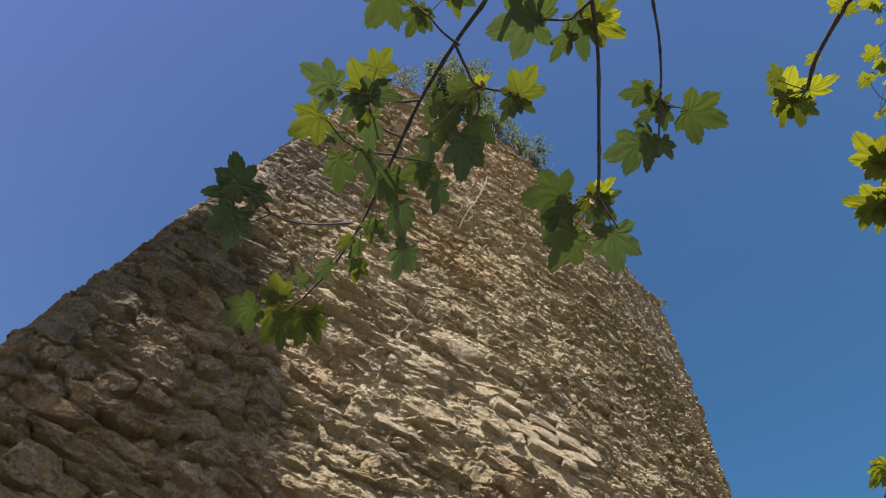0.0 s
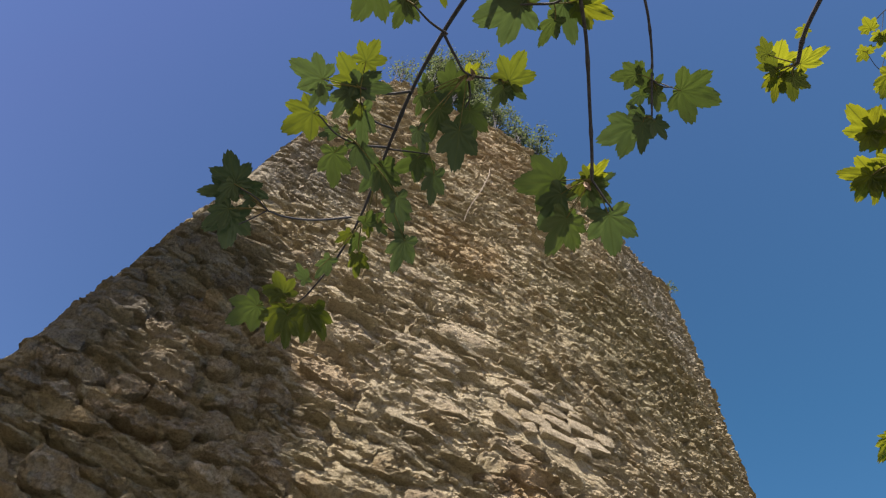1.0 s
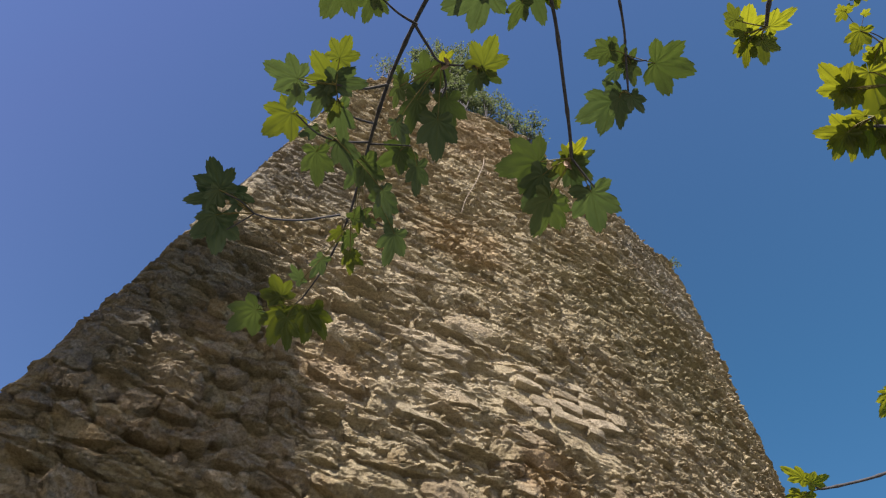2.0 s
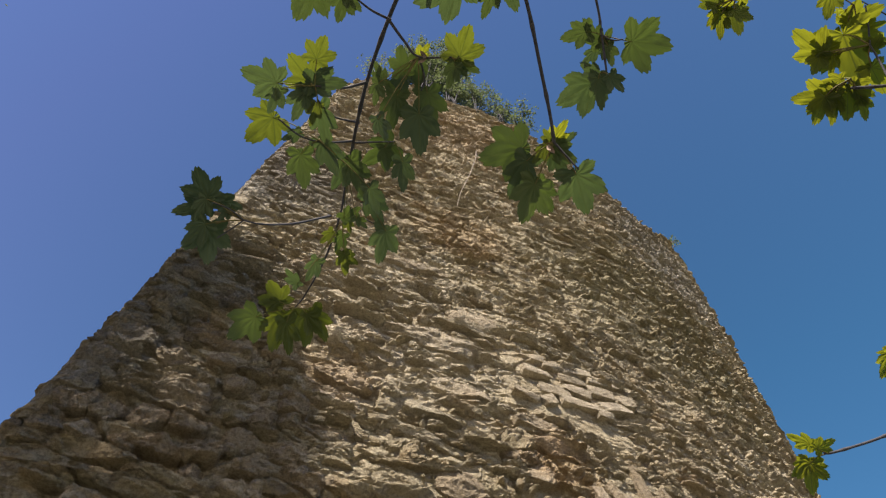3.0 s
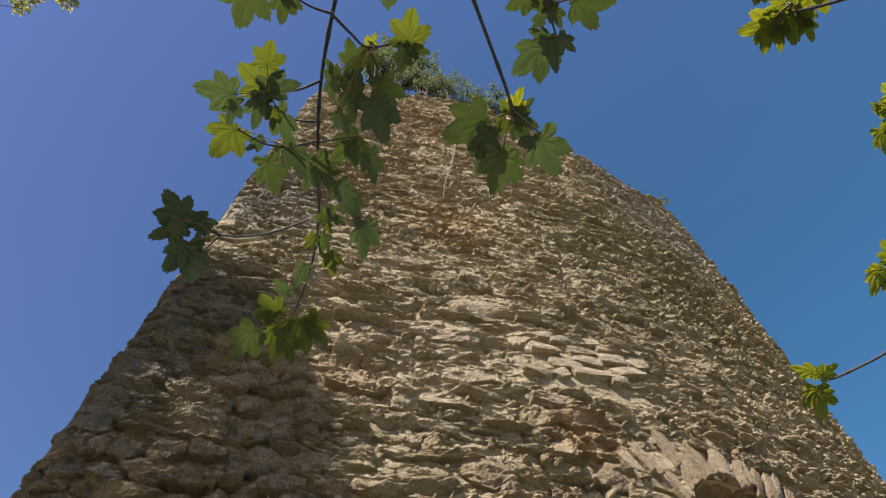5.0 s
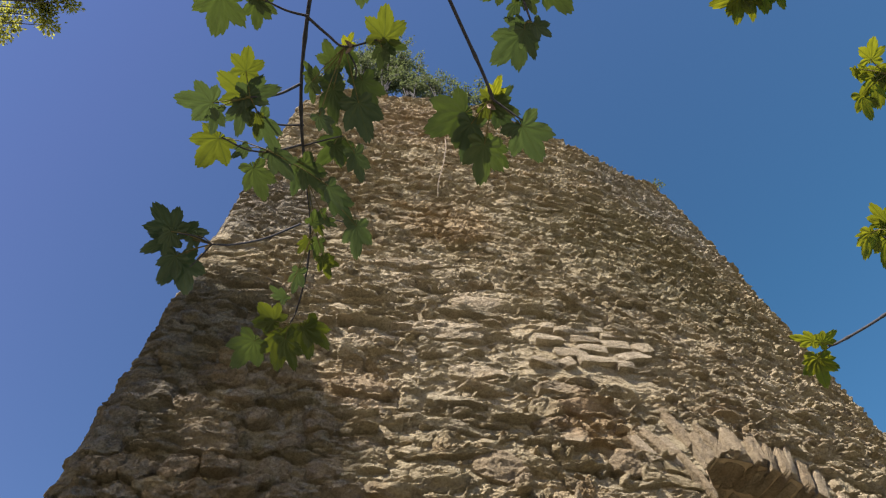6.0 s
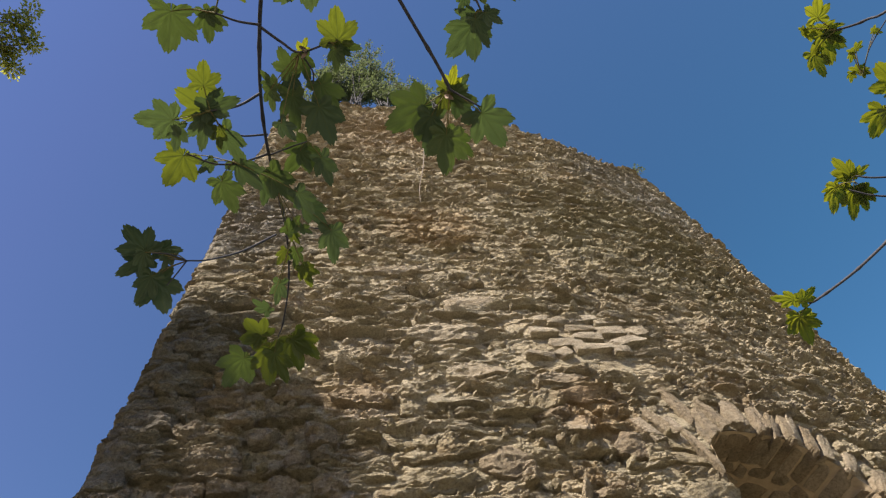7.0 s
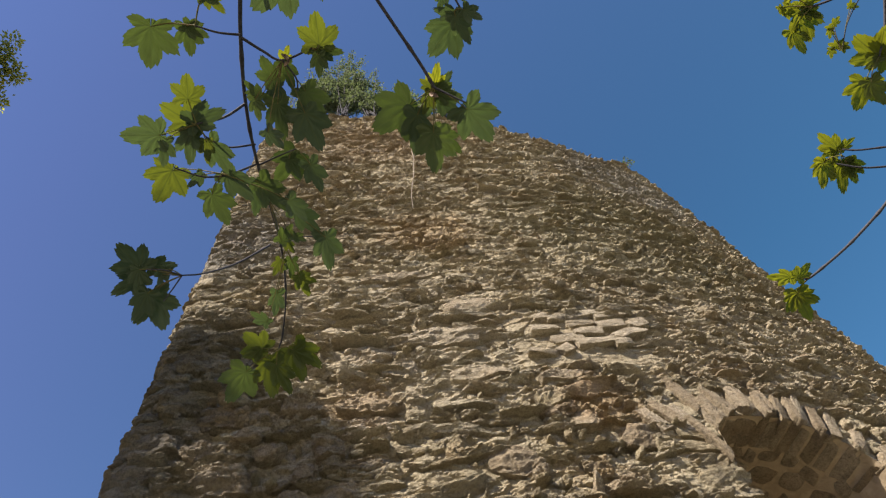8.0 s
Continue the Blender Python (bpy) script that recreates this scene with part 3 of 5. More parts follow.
def bracts(branch, node_at, seed):
    """Pale pink bud scales that still hang at the joint of fresh leaves."""
    r = random.Random(seed)
    for _ in range(3):
        way = Vector((r.uniform(-1, 1), r.uniform(-1, 1), r.uniform(-1.2, -0.2))).normalized()
        side = way.cross(Vector((0.3, 0.5, 0.8))).normalized()
        up = way.cross(side)
        long, verts, faces = r.uniform(0.022, 0.036), [], []
        for k in range(6):
            u = k / 5
            wide = 0.0055 * math.sin(math.pi * (0.12 + 0.86 * u))
            for across in (-1, 0, 1):
                verts.append(tuple(Vector(node_at) + way * long * u + side * wide * across + up * (0.002 * across * across + 0.006 * u * u)))
        for k in range(5):
            for j in range(2):
                a = 3 * k + j
                faces.append((a, a + 1, a + 4, a + 3))
        within(tagged(new("bud_scale", mesh_of("bud_scale", verts, faces, bract_skin, True)), "pale pink bud scale"), branch["ob"])


def stem(branch, points, thick, thin):
    """A stem: the first one is the branch itself and hangs from the limb; the others are its twigs."""
    points = [Vector(p) for p in points]
    if branch["ob"] is None:
        top = min(HANGERS, key=lambda h: (h - points[0]).length)
        way = (points[0] - points[1]).normalized()
        reach = (top - points[0]).length
        lead = []
        for u in (1.0, 0.75, 0.5, 0.25):
            # A slack arc that leaves the limb downwards and meets the stem in its own direction.
            a, b, c, d = points[0], points[0] + way * reach * 0.5, top + Vector((0, 0, -0.25)), top
            lead.append(a * (1 - u) ** 3 + b * 3 * u * (1 - u) ** 2 + c * 3 * u * u * (1 - u) + d * u ** 3)
        path = smooth_path(lead + points, 6)
        ob = within(new("branch", tubes("branch", [(path, thick * 1.1, thin)], twig_bark, 8)), sycamore)
        branch["ob"] = ob
    else:
        path = smooth_path(points, 5)
        within(new("twig", tubes("twig", [(path, thick, thin)], twig_bark, 6)), branch["ob"])


def cluster(branch, node_at, rows):
    """Leaves round the end of a twig: offset, heading, pitch, roll, length, width and tone of each, with its stalk."""
    for dx, dy, dz, heading, pitch, roll, long, wide, leaf_tone in rows:
        at = Vector(node_at) + Vector((dx, dy, dz))
        m = Matrix.Translation(at) @ Matrix.Rotation(radians(heading - 90), 4, "Z") @ Matrix.Rotation(radians(pitch), 4, "X") @ Matrix.Rotation(radians(roll), 4, "Y") @ Matrix.Diagonal((long * wide, long, long, 1))
        ob = within(new("leaf", pick.choice((SHADED_LEAVES, GREEN, SPRING, YOUNG)[leaf_tone])), branch["ob"])
        ob.matrix_basis = m
        back = m.to_3x3() @ Vector((0, -0.2, -0.1))
        path = smooth_path([node_at, Vector(node_at).lerp(at, 0.6) + back * 0.3 + Vector((0, 0, 0.004)), at], 4)
        within(new("leaf_stalk", tubes("leaf_stalk", [(path, 0.0016, 0.0011)], stalk_skin, 5)), branch["ob"])


# Trunk, and the low limbs that reach over the camera and carry the hanging branches.
LIMB = smooth_path([TRUNK + Vector((0.05, 0.1, 3.1)), (-2.2, -2.1, 3.9), (-0.6, -1.5, 4.3), (0.9, -1.25, 4.4), (2.3, -0.7, 4.4), (3.4, 0.5, 4.3)], 8)
HANGERS = LIMB[8:]
within(new("trunk", tubes("trunk", [(smooth_path([TRUNK + Vector((0, 0, -0.2)), TRUNK + Vector((0.04, 0.05, 2)), TRUNK + Vector((-0.05, 0.25, 6)), TRUNK + Vector((0.1, 0.7, 11))], 8), 0.24, 0.07)], bark, 14)), sycamore)
within(new("limb", tubes("limb", [(LIMB, 0.085, 0.018)], bark, 10)), sycamore)


branch = {"ob": None}
stem(branch, [(-0.073, 0.003, 3.118), (-0.095, 0.097, 3.134), (-0.135, 0.213, 3.14), (-0.174, 0.364, 3.128), (-0.199, 0.521, 3.132), (-0.271, 0.862, 3.362), (-0.347, 1.119, 3.486), (-0.434, 1.329, 3.551), (-0.471, 1.391, 3.561)], 0.0072, 0.0024)
stem(branch, [(-0.173, 0.368, 3.127), (-0.228, 0.382, 3.085), (-0.281, 0.371, 3.026)], 0.004, 0.0025)
stem(branch, [(-0.202, 0.532, 3.138), (-0.261, 0.522, 3.068), (-0.317, 0.506, 3.041), (-0.363, 0.457, 3.003)], 0.0035, 0.002)
stem(branch, [(-0.189, 0.479, 3.136), (-0.25, 0.458, 3.091), (-0.274, 0.409, 3.038)], 0.003, 0.002)
stem(branch, [(-0.135, 0.213, 3.14), (-0.09, 0.256, 3.126), (-0.049, 0.283, 3.103), (0.033, 0.268, 3.075)], 0.004, 0.0025)
stem(branch, [(-0.049, 0.283, 3.103), (-0.028, 0.329, 3.094), (-0.032, 0.36, 3.087)], 0.0025, 0.002)
stem(branch, [(-0.201, 0.536, 3.137), (-0.135, 0.521, 3.128), (-0.091, 0.515, 3.133)], 0.003, 0.002)
stem(branch, [(-0.113, 0.199, 3.032), (-0.158, 0.183, 3.024), (-0.199, 0.158, 3.015)], 0.0035, 0.0022)
stem(branch, [(-0.288, 0.838, 3.293), (-0.358, 0.808, 3.149), (-0.4, 0.748, 3), (-0.425, 0.706, 2.926)], 0.0035, 0.0022)
stem(branch, [(-0.425, 0.706, 2.926), (-0.452, 0.727, 2.905), (-0.477, 0.744, 2.884)], 0.002, 0.0015)
stem(branch, [(-0.425, 0.706, 2.926), (-0.459, 0.679, 2.923), (-0.495, 0.663, 2.913)], 0.002, 0.0015)
stem(branch, [(-0.245, 0.733, 3.281), (-0.234, 0.69, 3.246), (-0.229, 0.669, 3.234)], 0.0025, 0.002)
stem(branch, [(-0.283, 0.885, 3.371), (-0.217, 0.873, 3.386), (-0.153, 0.89, 3.384), (-0.107, 0.9, 3.383)], 0.0025, 0.0015)
cluster(branch, (-0.281, 0.371, 3.026), [(-0.092, 0.005, -0.005, -164, -10, 16, 0.088, 0.92, 0), (-0.020, 0.008, 0.042, -131, 4, 13, 0.088, 0.98, 2), (-0.006, -0.056, 0.030, -72, 7, 8, 0.064, 0.93, 2), (-0.011, -0.003, 0.010, -6, 10, -11, 0.090, 0.66, 0), (0.004, 0.062, 0.035, 74, -3, -7, 0.096, 0.59, 0), (-0.089, 0.023, 0.003, 107, -22, -9, 0.065, 0.66, 0), (-0.028, 0.022, 0.021, 108, -13, -6, 0.080, 0.64, 0), (0.003, 0.051, 0.013, 104, -15, -10, 0.056, 0.58, 2), (-0.018, 0.007, 0.026, 126, -7, 2, 0.054, 0.60, 1)])
cluster(branch, (-0.273, 0.511, 3.048), [(-0.126, -0.030, 0.030, 134, -13, 1, 0.097, 0.98, 2), (-0.055, -0.005, 0.014, 156, -21, 5, 0.049, 0.61, 0), (-0.049, 0.051, 0.014, 75, -17, -13, 0.093, 0.75, 1), (0.006, 0.010, 0.011, 55, -13, -12, 0.096, 0.62, 0), (0.065, 0.063, 0.046, 111, -21, -6, 0.089, 0.59, 0), (0.078, 0.055, 0.028, 61, -11, -17, 0.101, 0.60, 1), (0.139, 0.108, -0.004, 63, -17, -20, 0.075, 0.63, 0)])
cluster(branch, (0.033, 0.268, 3.075), [(0.018, -0.002, 0.003, -80, 5, -2, 0.081, 0.92, 2), (0.013, 0.009, 0.012, 17, 0, -1, 0.064, 0.60, 1), (0.010, 0.018, -0.002, 101, -13, 3, 0.057, 0.64, 1), (0.021, 0.010, 0.034, 140, 6, 5, 0.051, 0.67, 1)])
cluster(branch, (-0.049, 0.283, 3.103), [(-0.004, 0.009, 0.047, -55, 6, -5, 0.044, 0.65, 3), (-0.034, 0.043, 0.011, -107, 9, 18, 0.066, 0.83, 1), (-0.080, 0.073, -0.004, -119, 7, 12, 0.055, 0.58, 1), (-0.088, 0.071, -0.033, 93, -20, -14, 0.057, 0.57, 1), (-0.038, 0.058, 0.027, 104, -11, 0, 0.070, 0.61, 0), (0.029, 0.091, 0.029, 72, -12, -7, 0.092, 0.79, 1), (0.019, 0.132, -0.030, 80, -14, -5, 0.106, 0.77, 0), (-0.041, 0.097, -0.019, 96, -10, -6, 0.095, 0.62, 1), (-0.074, 0.145, -0.081, 57, -22, -20, 0.060, 0.62, 0), (-0.003, 0.016, 0.048, 88, -4, -3, 0.070, 0.62, 1)])
cluster(branch, (-0.091, 0.515, 3.133), [(-0.014, 0.028, 0.043, 142, -10, 4, 0.096, 0.80, 1), (0.028, 0.047, -0.014, 80, -20, -7, 0.084, 0.61, 0), (-0.029, 0.029, 0.025, 72, -22, -12, 0.068, 0.62, 1)])
cluster(branch, (-0.229, 0.669, 3.234), [(0.002, 0.125, -0.032, -40, 15, -12, 0.065, 0.59, 1), (0.042, 0.111, -0.049, 33, -12, -27, 0.046, 0.58, 1), (0.002, 0.147, 0.005, 63, -15, -9, 0.046, 0.61, 2), (0.062, 0.067, 0.022, 56, -12, -8, 0.100, 0.64, 0), (0.129, 0.148, -0.029, 96, -22, -5, 0.106, 0.66, 0)])
cluster(branch, (-0.268, 0.903, 3.387), [(-0.033, 0.045, 0.006, 132, -10, 10, 0.058, 0.64, 2), (-0.000, 0.061, 0.025, 109, -15, -1, 0.065, 0.62, 1), (0.015, 0.108, -0.015, 79, -14, -15, 0.078, 0.66, 2), (0.015, 0.119, 0.003, 30, -7, -21, 0.059, 0.67, 2), (-0.073, 0.145, -0.028, 113, -24, -1, 0.080, 0.58, 0), (-0.123, 0.208, -0.090, -132, 15, 17, 0.067, 0.59, 0)])
cluster(branch, (-0.471, 1.391, 3.561), [(-0.067, -0.005, 0.018, -120, 9, 24, 0.101, 0.99, 2), (-0.149, 0.056, -0.024, 140, -29, 12, 0.137, 0.90, 1), (-0.054, 0.052, 0.005, 98, -27, -6, 0.147, 0.83, 2), (0.042, 0.043, 0.029, 83, -22, -7, 0.134, 0.77, 2), (0.060, 0.039, 0.040, 55, -13, -22, 0.133, 0.65, 2), (-0.022, 0.051, -0.034, 76, -25, -22, 0.135, 0.57, 2), (-0.065, 0.013, 0.016, -166, -13, 25, 0.088, 0.63, 2)])
cluster(branch, (-0.425, 0.706, 2.926), [(-0.100, -0.037, 0.026, -116, 13, 22, 0.082, 0.95, 0), (-0.110, -0.010, 0.028, 165, -14, 17, 0.080, 0.76, 0), (-0.096, -0.038, 0.011, 111, -25, -14, 0.065, 0.60, 0), (-0.094, 0.036, 0.001, 79, -25, -20, 0.096, 0.91, 0), (-0.080, -0.024, 0.040, 11, 5, -25, 0.070, 0.62, 0), (-0.043, -0.015, 0.025, 132, -33, -3, 0.047, 0.58, 0), (-0.091, 0.018, -0.017, 132, -24, 1, 0.079, 0.65, 0)])
cluster(branch, (-0.199, 0.158, 3.015), [(-0.088, -0.019, -0.015, 109, -14, -13, 0.093, 0.99, 1), (-0.024, 0.001, 0.022, 99, -9, -4, 0.066, 0.78, 1), (0.034, -0.061, 0.045, 62, 6, -13, 0.063, 0.57, 2), (-0.024, -0.002, 0.021, 40, -1, -14, 0.056, 0.64, 1), (0.035, -0.057, 0.019, 7, 5, -4, 0.061, 0.65, 1)])
bracts(branch, (-0.03, 0.285, 3.103), 1)
branch = {"ob": None}
stem(branch, [(0.083, -0.055, 3.016), (0.125, 0.021, 3.014), (0.182, 0.122, 3.013), (0.238, 0.253, 2.987), (0.276, 0.344, 2.966), (0.294, 0.397, 2.942)], 0.0042, 0.0038)
stem(branch, [(0.294, 0.397, 2.942), (0.323, 0.416, 2.919), (0.354, 0.436, 2.893)], 0.003, 0.002)
stem(branch, [(0.125, 0.021, 3.014), (0.108, 0.05, 3.015), (0.092, 0.073, 3.015), (0.024, 0.095, 3.017)], 0.004, 0.002)
cluster(branch, (0.294, 0.397, 2.942), [(-0.066, 0.036, 0.033, 160, -10, 17, 0.110, 0.96, 1), (-0.052, 0.056, 0.008, 106, -8, 3, 0.098, 0.66, 0), (-0.025, 0.099, -0.021, 102, -19, -2, 0.099, 0.84, 1), (0.067, 0.068, 0.000, 62, -12, 5, 0.100, 0.91, 0), (0.000, 0.009, 0.032, -67, 3, -9, 0.065, 0.58, 3), (0.007, 0.018, 0.035, -40, 2, -16, 0.062, 0.59, 0), (0.000, 0.014, 0.026, 23, -14, -5, 0.075, 0.61, 1), (-0.004, 0.005, 0.019, -132, 10, 4, 0.038, 0.66, 2), (-0.011, 0.017, 0.012, 124, -12, 17, 0.052, 0.60, 2), (0.015, 0.031, 0.038, 62, -16, 0, 0.081, 0.65, 0), (-0.013, 0.116, 0.035, 50, -11, 2, 0.082, 0.59, 1)])
cluster(branch, (0.092, 0.073, 3.015), [(-0.067, 0.024, 0.022, 148, -5, -2, 0.112, 0.99, 0), (0.014, 0.032, 0.010, 104, 10, 1, 0.066, 0.64, 1), (0.022, -0.004, 0.030, 55, 3, 3, 0.095, 0.65, 0), (0.055, -0.012, 0.021, 6, -3, -12, 0.079, 0.81, 3), (-0.056, 0.014, 0.024, -73, -5, -6, 0.067, 0.59, 1), (0.042, -0.016, 0.052, -139, 5, 6, 0.051, 0.66, 2), (-0.074, 0.023, 0.033, -157, -2, 7, 0.074, 0.60, 0), (0.046, -0.018, 0.006, -56, -1, -4, 0.067, 0.62, 2)])
bracts(branch, (0.282, 0.407, 2.942), 2)
branch = {"ob": None}
stem(branch, [(0.234, -0.108, 3.3), (0.29, -0.02, 3.295), (0.338, 0.054, 3.275), (0.377, 0.132, 3.252), (0.395, 0.187, 3.222), (0.415, 0.261, 3.154)], 0.0046, 0.0025)
stem(branch, [(0.395, 0.187, 3.222), (0.423, 0.195, 3.214), (0.447, 0.188, 3.208)], 0.0025, 0.002)
cluster(branch, (0.395, 0.187, 3.222), [(0.079, 0.006, 0.003, -5, -11, 1, 0.102, 1.00, 1), (-0.038, -0.001, 0.008, 157, 5, 5, 0.069, 0.85, 1), (-0.001, 0.043, 0.026, 120, 6, 20, 0.055, 0.60, 0), (0.010, 0.028, 0.005, -76, 3, -15, 0.052, 0.66, 1), (-0.001, 0.021, 0.008, -135, 11, -12, 0.077, 0.59, 1), (0.021, 0.023, -0.002, 66, -19, -1, 0.057, 0.65, 1)])
cluster(branch, (0.405, 0.263, 3.146), [(-0.010, 0.039, 0.047, 139, 3, 6, 0.106, 0.93, 0), (-0.006, 0.018, 0.003, 71, -10, 5, 0.082, 0.57, 0), (0.021, 0.007, -0.002, 38, -15, -1, 0.053, 0.67, 0), (-0.002, 0.016, 0.030, -157, 13, 13, 0.060, 0.64, 0)])
branch = {"ob": None}
stem(branch, [(0.58, -0.199, 2.969), (0.585, -0.112, 2.977), (0.588, -0.016, 2.98), (0.602, 0.047, 2.973)], 0.0055, 0.004)
cluster(branch, (0.602, 0.047, 2.973), [(-0.017, 0.019, 0.050, -108, -6, -12, 0.060, 0.97, 3), (0.019, -0.000, 0.032, -55, -8, -8, 0.060, 0.63, 3), (0.015, 0.027, 0.037, 60, -10, 12, 0.057, 0.80, 2), (-0.015, 0.033, 0.047, 106, 1, 19, 0.039, 0.60, 3), (-0.007, 0.040, 0.039, 78, -10, 9, 0.054, 0.60, 3), (-0.059, 0.000, 0.013, -134, 11, -5, 0.041, 0.66, 2), (0.006, 0.026, 0.003, 16, -29, 5, 0.044, 0.59, 2), (-0.028, 0.022, 0.025, -160, 18, -12, 0.051, 0.63, 2)])
cluster(branch, (0.588, -0.016, 2.98), [(0.015, -0.002, 0.039, 113, 12, 16, 0.026, 0.9, 3)])
cluster(branch, (0.585, -0.112, 2.977), [(-0.005, -0.002, -0.002, -175, 15, 4, 0.032, 0.9, 3), (0.004, -0.002, 0.000, 0, -14, -3, 0.026, 0.9, 3)])
branch = {"ob": None}
stem(branch, [(1.026, 0.11, 2.821), (0.941, 0.142, 2.839), (0.886, 0.161, 2.847), (0.841, 0.177, 2.871)], 0.004, 0.003)
stem(branch, [(0.898, 0.148, 2.859), (0.893, 0.125, 2.899), (0.883, 0.098, 2.942)], 0.0025, 0.0018)
stem(branch, [(0.883, 0.098, 2.942), (0.877, 0.059, 2.971), (0.872, 0.029, 2.997)], 0.002, 0.0015)
cluster(branch, (0.834, 0.159, 2.872), [(-0.016, 0.043, 0.025, 158, 21, 20, 0.069, 0.80, 3), (-0.025, 0.045, 0.017, 91, -5, 25, 0.060, 0.75, 3), (-0.009, 0.034, 0.016, 75, -5, 21, 0.068, 0.50, 3), (0.017, 0.024, 0.024, 73, -8, 19, 0.065, 0.90, 3), (0.043, 0.035, 0.010, 66, -19, 20, 0.049, 0.60, 3), (-0.001, 0.008, 0.031, 156, 14, 15, 0.043, 0.60, 3), (0.016, 0.013, 0.015, 17, -21, 3, 0.050, 0.70, 3)])
cluster(branch, (0.883, 0.098, 2.942), [(-0.062, 0.035, 0.046, -152, 16, -8, 0.084, 0.80, 3), (-0.070, 0.029, 0.030, -103, 12, -21, 0.056, 0.50, 3), (-0.070, 0.037, 0.035, 98, -15, 25, 0.046, 0.80, 3), (-0.037, -0.008, 0.043, 55, -19, 20, 0.112, 0.95, 3), (0.019, 0.042, -0.005, 49, -19, 22, 0.064, 0.80, 3), (0.012, 0.008, 0.004, -87, -2, -17, 0.036, 0.90, 3), (-0.041, 0.035, 0.036, 85, -14, 27, 0.048, 0.50, 3)])
cluster(branch, (0.855, 0.032, 3.006), [(-0.040, -0.014, 0.026, 85, -9, 21, 0.054, 0.80, 3), (0.009, 0.040, 0.004, -53, -18, -16, 0.069, 0.90, 3), (-0.006, 0.016, 0.014, 69, -8, 20, 0.037, 0.60, 3), (0.030, 0.042, -0.015, -35, -23, -19, 0.043, 0.60, 3)])
branch = {"ob": None}
stem(branch, [(1.983, 1.023, 3.36), (1.833, 1.15, 3.282), (1.762, 1.201, 3.241), (1.659, 1.27, 3.211), (1.57, 1.31, 3.182), (1.462, 1.367, 3.166), (1.433, 1.377, 3.166)], 0.006, 0.004)
cluster(branch, (1.444, 1.371, 3.162), [(-0.038, 0.010, 0.040, -175, 21, 17, 0.083, 0.62, 3), (-0.028, 0.003, 0.019, -52, 1, -38, 0.068, 0.64, 3), (-0.032, 0.060, 0.007, 81, -31, 12, 0.103, 0.77, 3), (-0.037, 0.069, 0.016, 124, -13, 36, 0.070, 0.66, 3), (-0.015, 0.073, 0.021, 18, -31, -15, 0.067, 0.65, 3)])
branch = {"ob": None}
stem(branch, [(1.67, 0.879, 2.994), (1.56, 0.887, 3.049), (1.497, 0.889, 3.074), (1.465, 0.888, 3.101)], 0.0035, 0.0025)
stem(branch, [(1.661, 0.931, 2.974), (1.551, 0.939, 3.028), (1.494, 0.936, 3.051), (1.447, 0.927, 3.095)], 0.0035, 0.0025)
cluster(branch, (1.462, 0.904, 3.095), [(0.013, -0.004, 0.037, -130, 30, -9, 0.080, 0.63, 3), (0.020, -0.008, 0.029, -45, -9, -31, 0.046, 0.57, 3), (-0.036, 0.023, 0.026, 101, -16, 27, 0.083, 0.66, 3), (0.007, 0.031, 0.006, 90, -10, 28, 0.093, 0.61, 3), (0.020, 0.031, -0.001, 77, -25, 22, 0.068, 0.67, 3), (0.028, 0.023, -0.004, 54, -24, 19, 0.054, 0.64, 3), (-0.031, 0.020, 0.035, 147, 20, 23, 0.044, 0.59, 3), (0.003, 0.008, 0.042, -152, 40, -1, 0.046, 0.60, 3)])
branch = {"ob": None}
stem(branch, [(1.581, 0.405, 3.175), (1.508, 0.466, 3.22), (1.463, 0.486, 3.249), (1.45, 0.49, 3.258)], 0.0045, 0.003)
stem(branch, [(1.522, 0.432, 3.087), (1.486, 0.532, 3.024), (1.441, 0.588, 2.977)], 0.004, 0.0025)
stem(branch, [(1.798, 0.528, 3.495), (1.757, 0.628, 3.503), (1.738, 0.716, 3.491)], 0.002, 0.001)
cluster(branch, (1.45, 0.49, 3.258), [(-0.034, -0.035, 0.039, -94, 9, -23, 0.066, 0.80, 3), (-0.057, -0.006, 0.043, 72, -10, 21, 0.042, 0.60, 3), (-0.025, -0.005, 0.034, -6, -20, -11, 0.063, 0.45, 3), (-0.011, 0.010, 0.013, 36, -32, 8, 0.054, 0.70, 3), (-0.023, 0.012, 0.018, 73, -11, 32, 0.095, 0.75, 3), (-0.041, 0.067, 0.025, 71, -27, 22, 0.079, 0.60, 3), (-0.026, 0.007, 0.053, -133, 30, -16, 0.038, 0.50, 3), (-0.069, -0.007, 0.051, 63, -20, 13, 0.039, 0.40, 3)])
cluster(branch, (1.441, 0.588, 2.977), [(-0.022, 0.064, 0.010, 107, -3, 34, 0.077, 0.95, 3), (0.009, 0.004, 0.012, -127, 33, -13, 0.086, 0.95, 3), (-0.001, 0.003, 0.001, 140, 12, 32, 0.042, 0.60, 2), (0.016, -0.001, 0.017, -71, 18, -30, 0.073, 0.80, 3), (-0.020, 0.061, -0.008, 75, -33, 17, 0.072, 0.70, 2), (0.009, 0.007, -0.001, 56, -29, 16, 0.054, 0.90, 3)])
